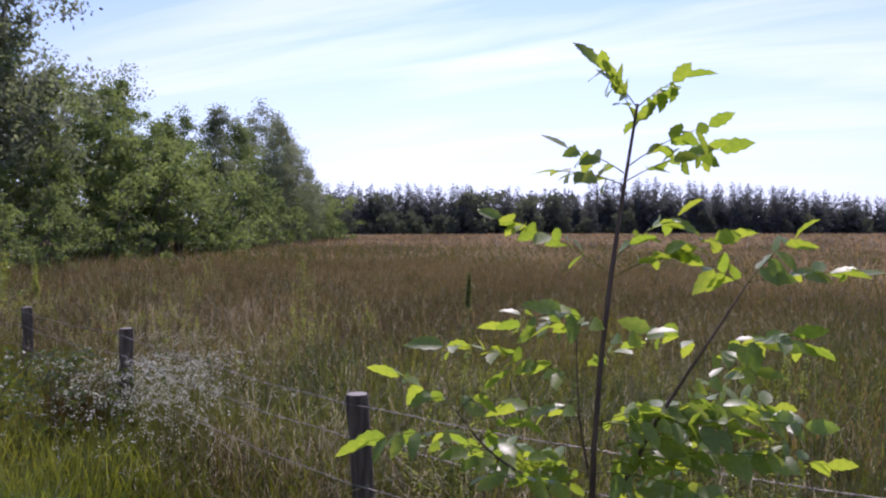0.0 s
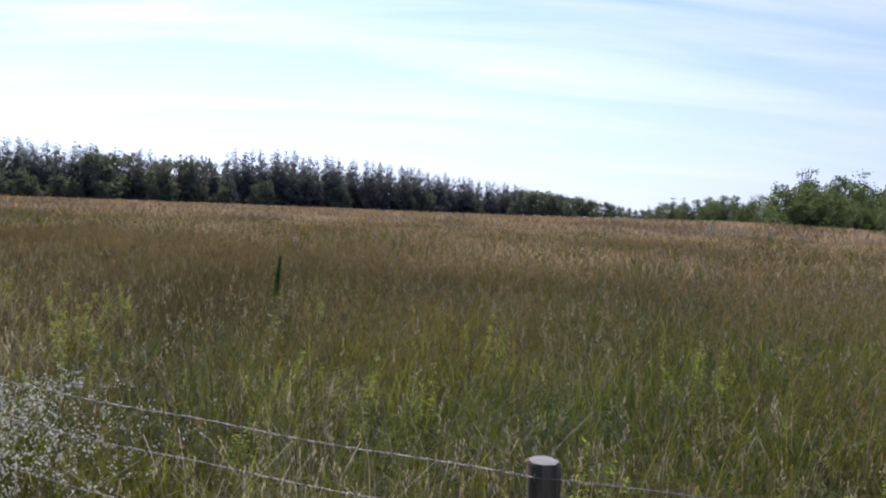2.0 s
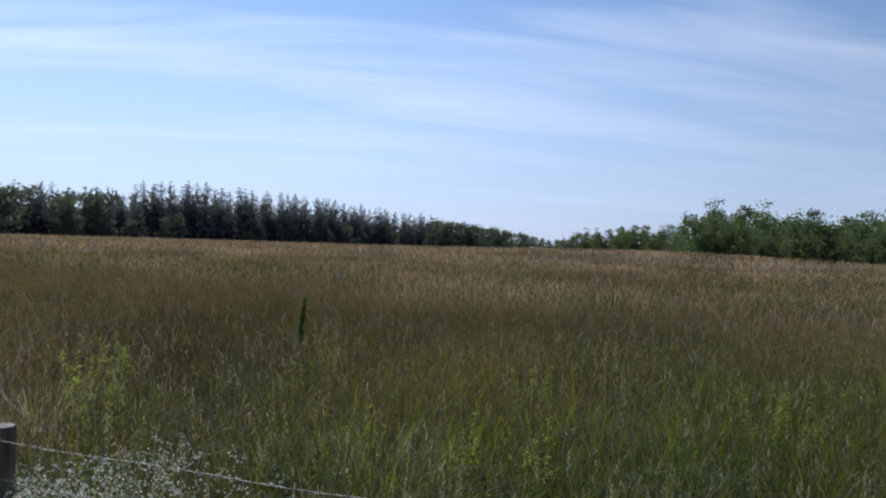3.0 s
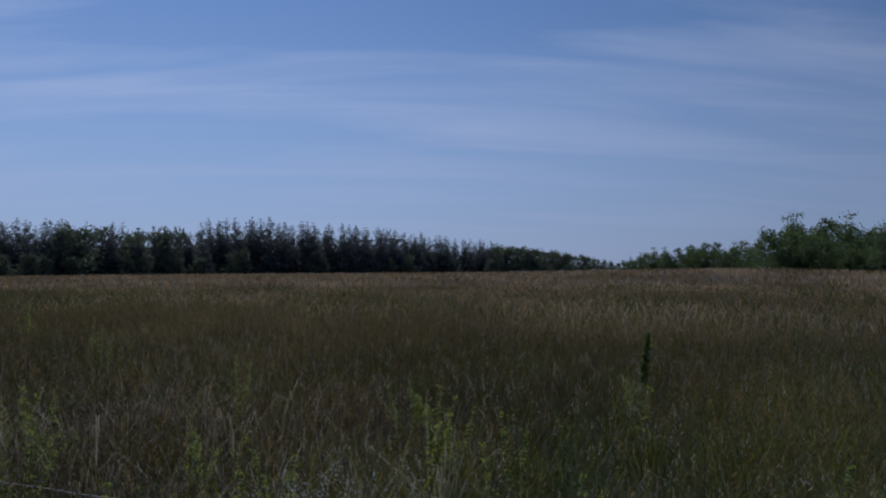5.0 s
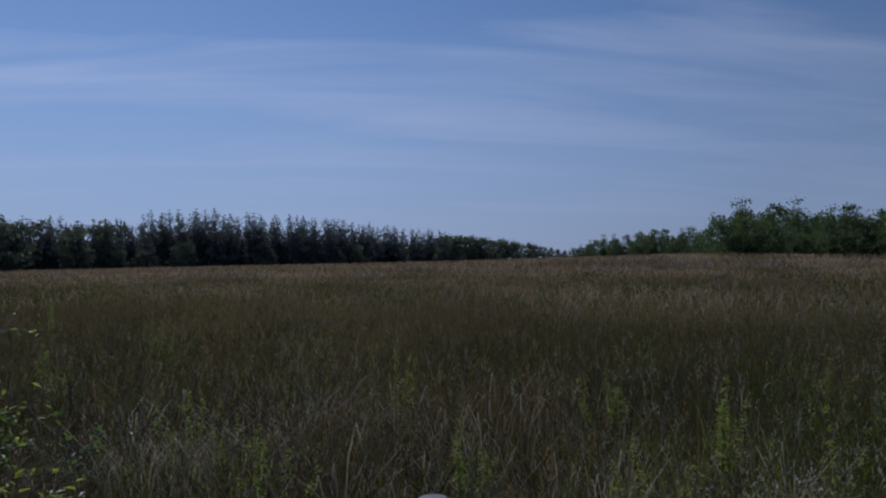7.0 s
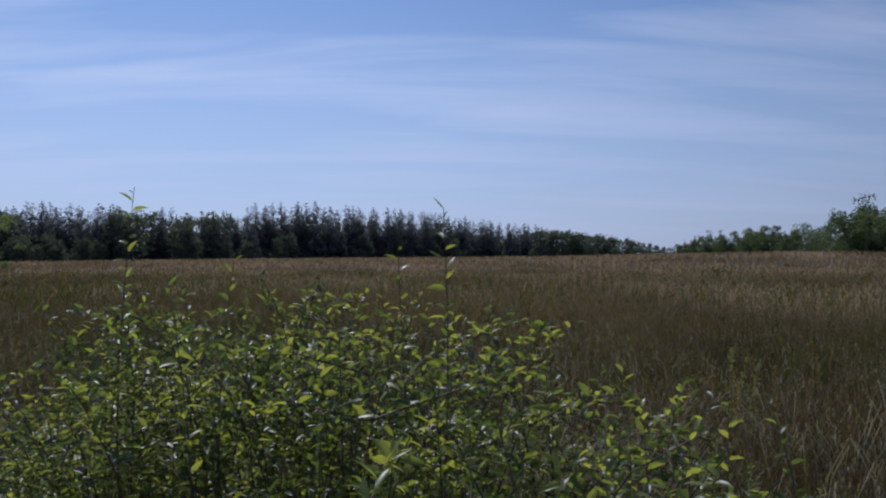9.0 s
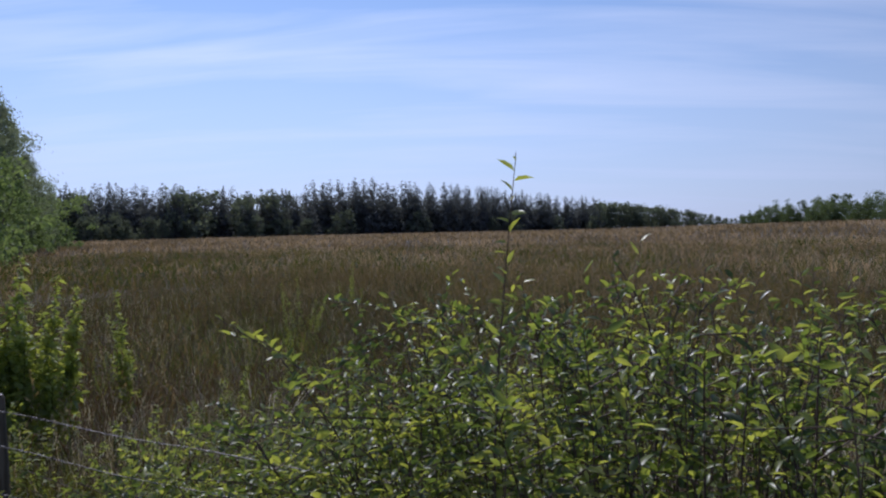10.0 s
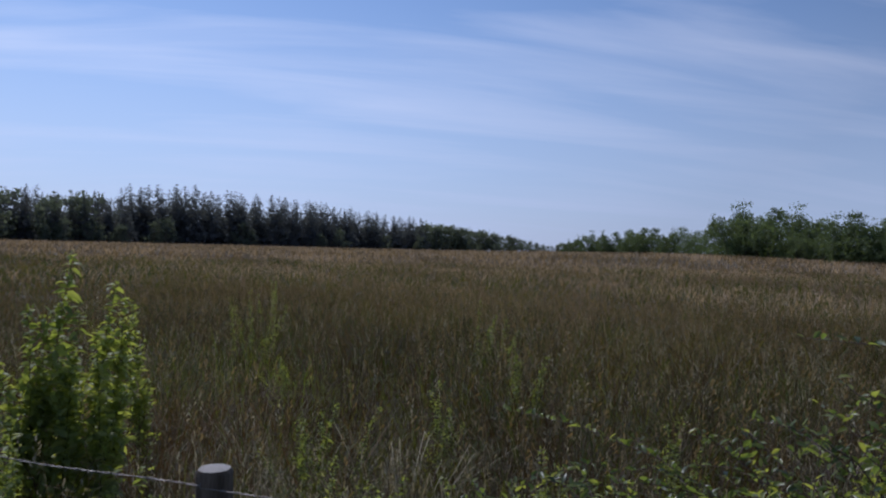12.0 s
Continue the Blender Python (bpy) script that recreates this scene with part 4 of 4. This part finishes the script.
for x, y, top in ((-10.75, 0.75, 0.8), (-11.2, 1.0, 0.85), (-10.5, 0.45, 0.7), (-11.6, 1.25, 0.7), (-12.4, 0.9, 0.75), (-12.9, 0.5, 0.8)):
    build_weed("verge_weed", "leafy green weed at the foot of the fence", x, y, 7, top, int(-x * 100), WEED, 0.08, 0.024, 0.14)
build_weed("dock_plant", "tall dark green dock with dense upright spike", -4.90, 6.76, 1, 1.14, 111, DOCK, 0.13, 0.07, 0.02, spike=1.0, lean_to=(0.09, 0.0))
FIELD = "pale green leafy weed standing in the meadow"
rw = random.Random(17)
for x, y, top in ((-5.75, 5.0, 0.78), (-2.75, 7.5, 0.62), (-0.6, 7.05, 0.68), (-2.2, 5.1, 0.6), (-4.3, 4.2, 0.55), (-6.9, 6.4, 0.62), (-9.5, 4.2, 0.62), (-12.6, 5.2, 0.75), (-11.0, 3.4, 0.6), (-10.2, 2.6, 0.55), (1.4, 6.2, 0.6), (-8.1, 3.4, 0.6), (-7.6, 2.9, 0.5), (-16.5, 6.5, 0.95), (-18.5, 9.5, 1.0), (-14.2, 8.0, 0.9), (-12.3, 1.9, 0.55), (-12.9, 2.7, 0.6)):
    build_weed("meadow_weed", FIELD, x, y, 7, top * 1.1, rw.randrange(999), WEED, 0.06, 0.022, 0.12)


for k in range(26):
    x = rw.uniform(-16, 2.5)
    y = float(fence_y(x)) + rw.choice((rw.uniform(0.4, 2.5), rw.uniform(1.5, 7.0)))
    build_weed("meadow_weed", FIELD, x, y, rw.randrange(3, 8), rw.uniform(0.5, 0.85), rw.randrange(999), WEED if rw.random() < 0.7 else DARK, 0.06, 0.024, 0.12)


def build_sapling():
    """The young ash before the fence: a main stem, two side branches, feathered leaves of paired leaflets."""
    r = np.random.RandomState(121)
    yaw = radians(60.75)
    across, away = np.array([math.cos(yaw), math.sin(yaw), 0]), np.array([-math.sin(yaw), math.cos(yaw), 0])
    ob = thing("ash_sapling", (1.865, 3.19, 0), "young ash sapling with feathered, sunlit green leaves", "sapling")
    up = np.array([0, 0, 1.0])
    # one toothed leaflet, folded along its midrib
    shapes = []
    for k in range(4):
        u = np.linspace(0, 1, 9)
        half = 0.235 * np.sin(np.pi * u**0.8) ** 0.8 * (1 + 0.12 * np.cos(np.arange(9) * np.pi))
        bend = -0.16 * u**2 * (0.5 + k * 0.4)
        rib = np.stack([u, 0 * u, bend], 1)
        left = np.stack([u - 0.02, half, bend + half * (0.15 + 0.06 * k)], 1)
        right = np.stack([u - 0.02, -half, bend + half * 0.2], 1)
        v = np.vstack([rib, left, right])
        f = []
        for i in range(8):
            f += [(i, i + 1, 10 + i), (i, 10 + i, 9 + i), (i, 18 + i, 19 + i), (i, 19 + i, i + 1)]
        shapes.append(Shape().add(v, f).mesh("leaflet", SAPLING, True))

    def compound(start, angle, length, tilt):
        """A leaf stalk with leaflets in pairs and one at its end."""
        rise = radians(angle + (9 if angle < 90 else -9))
        d = across * math.cos(rise) + up * math.sin(rise) + away * tilt
        d /= np.linalg.norm(d)
        u = np.linspace(0, 1, 7)
        path = start + d * length * u[:, None] - up * (0.22 * length * u**2)[:, None]
        stalk = part("leaf_stalk", Shape().add(*tube(path, 0.0018 * (1 - 0.6 * u), 4)), GREEN, ob)
        pairs = max(2, int(round(length / 0.052)))
        side = np.cross(d, up) + r.normal(0, 0.2, 3)
        side /= np.linalg.norm(side)
        for k in range(pairs + 1):
            q = 0.25 + 0.75 * k / pairs
            c = np.array([np.interp(q, u, path[:, j]) for j in range(3)])
            for s in ((1, -1) if k < pairs else (0,)):
                w = d * 0.55 + side * s * 0.85 + up * r.uniform(-0.85, 0.2) if s else d - up * 0.25
                w = w + r.normal(0, 0.12, 3)
                leaf = part("leaflet", shapes[r.randint(4)], SAPLING, stalk)
                size = (0.062 + 0.022 * q) * r.uniform(0.85, 1.25)
                spin = Vector(w).to_track_quat("X", "Z") @ Euler((r.choice((-1, 1)) * r.uniform(0.1, 1.25), 0, 0)).to_quaternion()
                leaf.matrix_basis = Matrix.LocRotScale(Vector(c), spin, Vector((size,) * 3))

    def limb(name, a, b, thick, bow):
        u = np.linspace(0, 1, 10)
        path = a + (b - a) * u[:, None] + across * (bow * np.sin(np.pi * u))[:, None] + away * (0.01 * np.sin(7 * u))[:, None]
        part(name, Shape().add(*tube(path, thick * (1 - 0.7 * u) * (1 + 0.12 * np.cos(u * 40)), 7)), TWIG, ob, smooth=True)
        return lambda q: np.array([np.interp(q, u, path[:, j]) for j in range(3)])

    main = limb("stem", np.array([0, 0, -0.1]), across * 0.055 + up * 1.97, 0.014, -0.092)
    for z, angle, length, tilt in ((1.96, 132, 0.19, 0.1), (1.96, 34, 0.17, -0.1), (1.93, 118, 0.17, 0.3), (1.9, 48, 0.15, 0.4), (1.8, 30, 0.26, -0.3), (1.78, 150, 0.2, 0.3), (1.55, 34, 0.28, 0.3), (1.76, 22, 0.33, 0.2), (1.75, 166, 0.21, -0.2), (1.51, 150, 0.38, 0.1), (1.5, 24, 0.35, -0.2), (1.34, 172, 0.28, 0.3), (1.33, 20, 0.13, -0.5), (1.36, 155, 0.2, -0.4), (1.2, 160, 0.48, -0.1)):
        compound(main((z + 0.1) / 2.07), angle, length, tilt)
    for k in range(20):
        z = r.uniform(0.62, 1.14)
        compound(main((z + 0.1) / 2.07), r.choice((r.uniform(-5, 40), r.uniform(140, 185))), r.uniform(0.24, 0.46), r.normal(0, 0.7))
    second = limb("branch", across * 0.015 + up * 0.92, across * 0.345 + up * 1.49 - away * 0.03, 0.008, -0.02)
    for q, angle, length, tilt in ((0.98, 150, 0.14, 0.1), (1.0, 40, 0.22, 0.2), (1.0, 8, 0.29, -0.1), (0.72, 0, 0.3, 0.1), (0.7, 160, 0.16, 0.3), (0.5, 20, 0.22, -0.3), (0.45, -8, 0.34, 0.2), (0.3, 10, 0.4, -0.3), (0.2, -4, 0.36, 0.1), (0.38, 2, 0.42, 0.45), (0.6, 28, 0.3, -0.4), (0.15, 6, 0.5, -0.2)):
        compound(second(q), angle, length, tilt)
    third = limb("branch", across * -0.04 + up * 0.86, across * -0.43 + up * 1.17 - away * 0.16, 0.006, -0.06)
    for q, angle, length, tilt in ((1.0, 148, 0.2, 0.1), (1.0, 40, 0.1, 0.2), (0.8, 178, 0.27, -0.1), (0.75, 25, 0.17, 0.3), (0.55, 170, 0.22, 0.3)):
        compound(third(q), angle, length, tilt)
    fourth = limb("branch", across * -0.02 + up * 0.8, across * -0.09 + up * 1.34 + away * 0.1, 0.005, -0.03)
    for q, angle, length, tilt in ((1.0, 160, 0.18, 0.2), (0.8, 30, 0.16, 0.1), (0.6, 170, 0.2, -0.3)):
        compound(fourth(q), angle, length, tilt)


build_sapling()
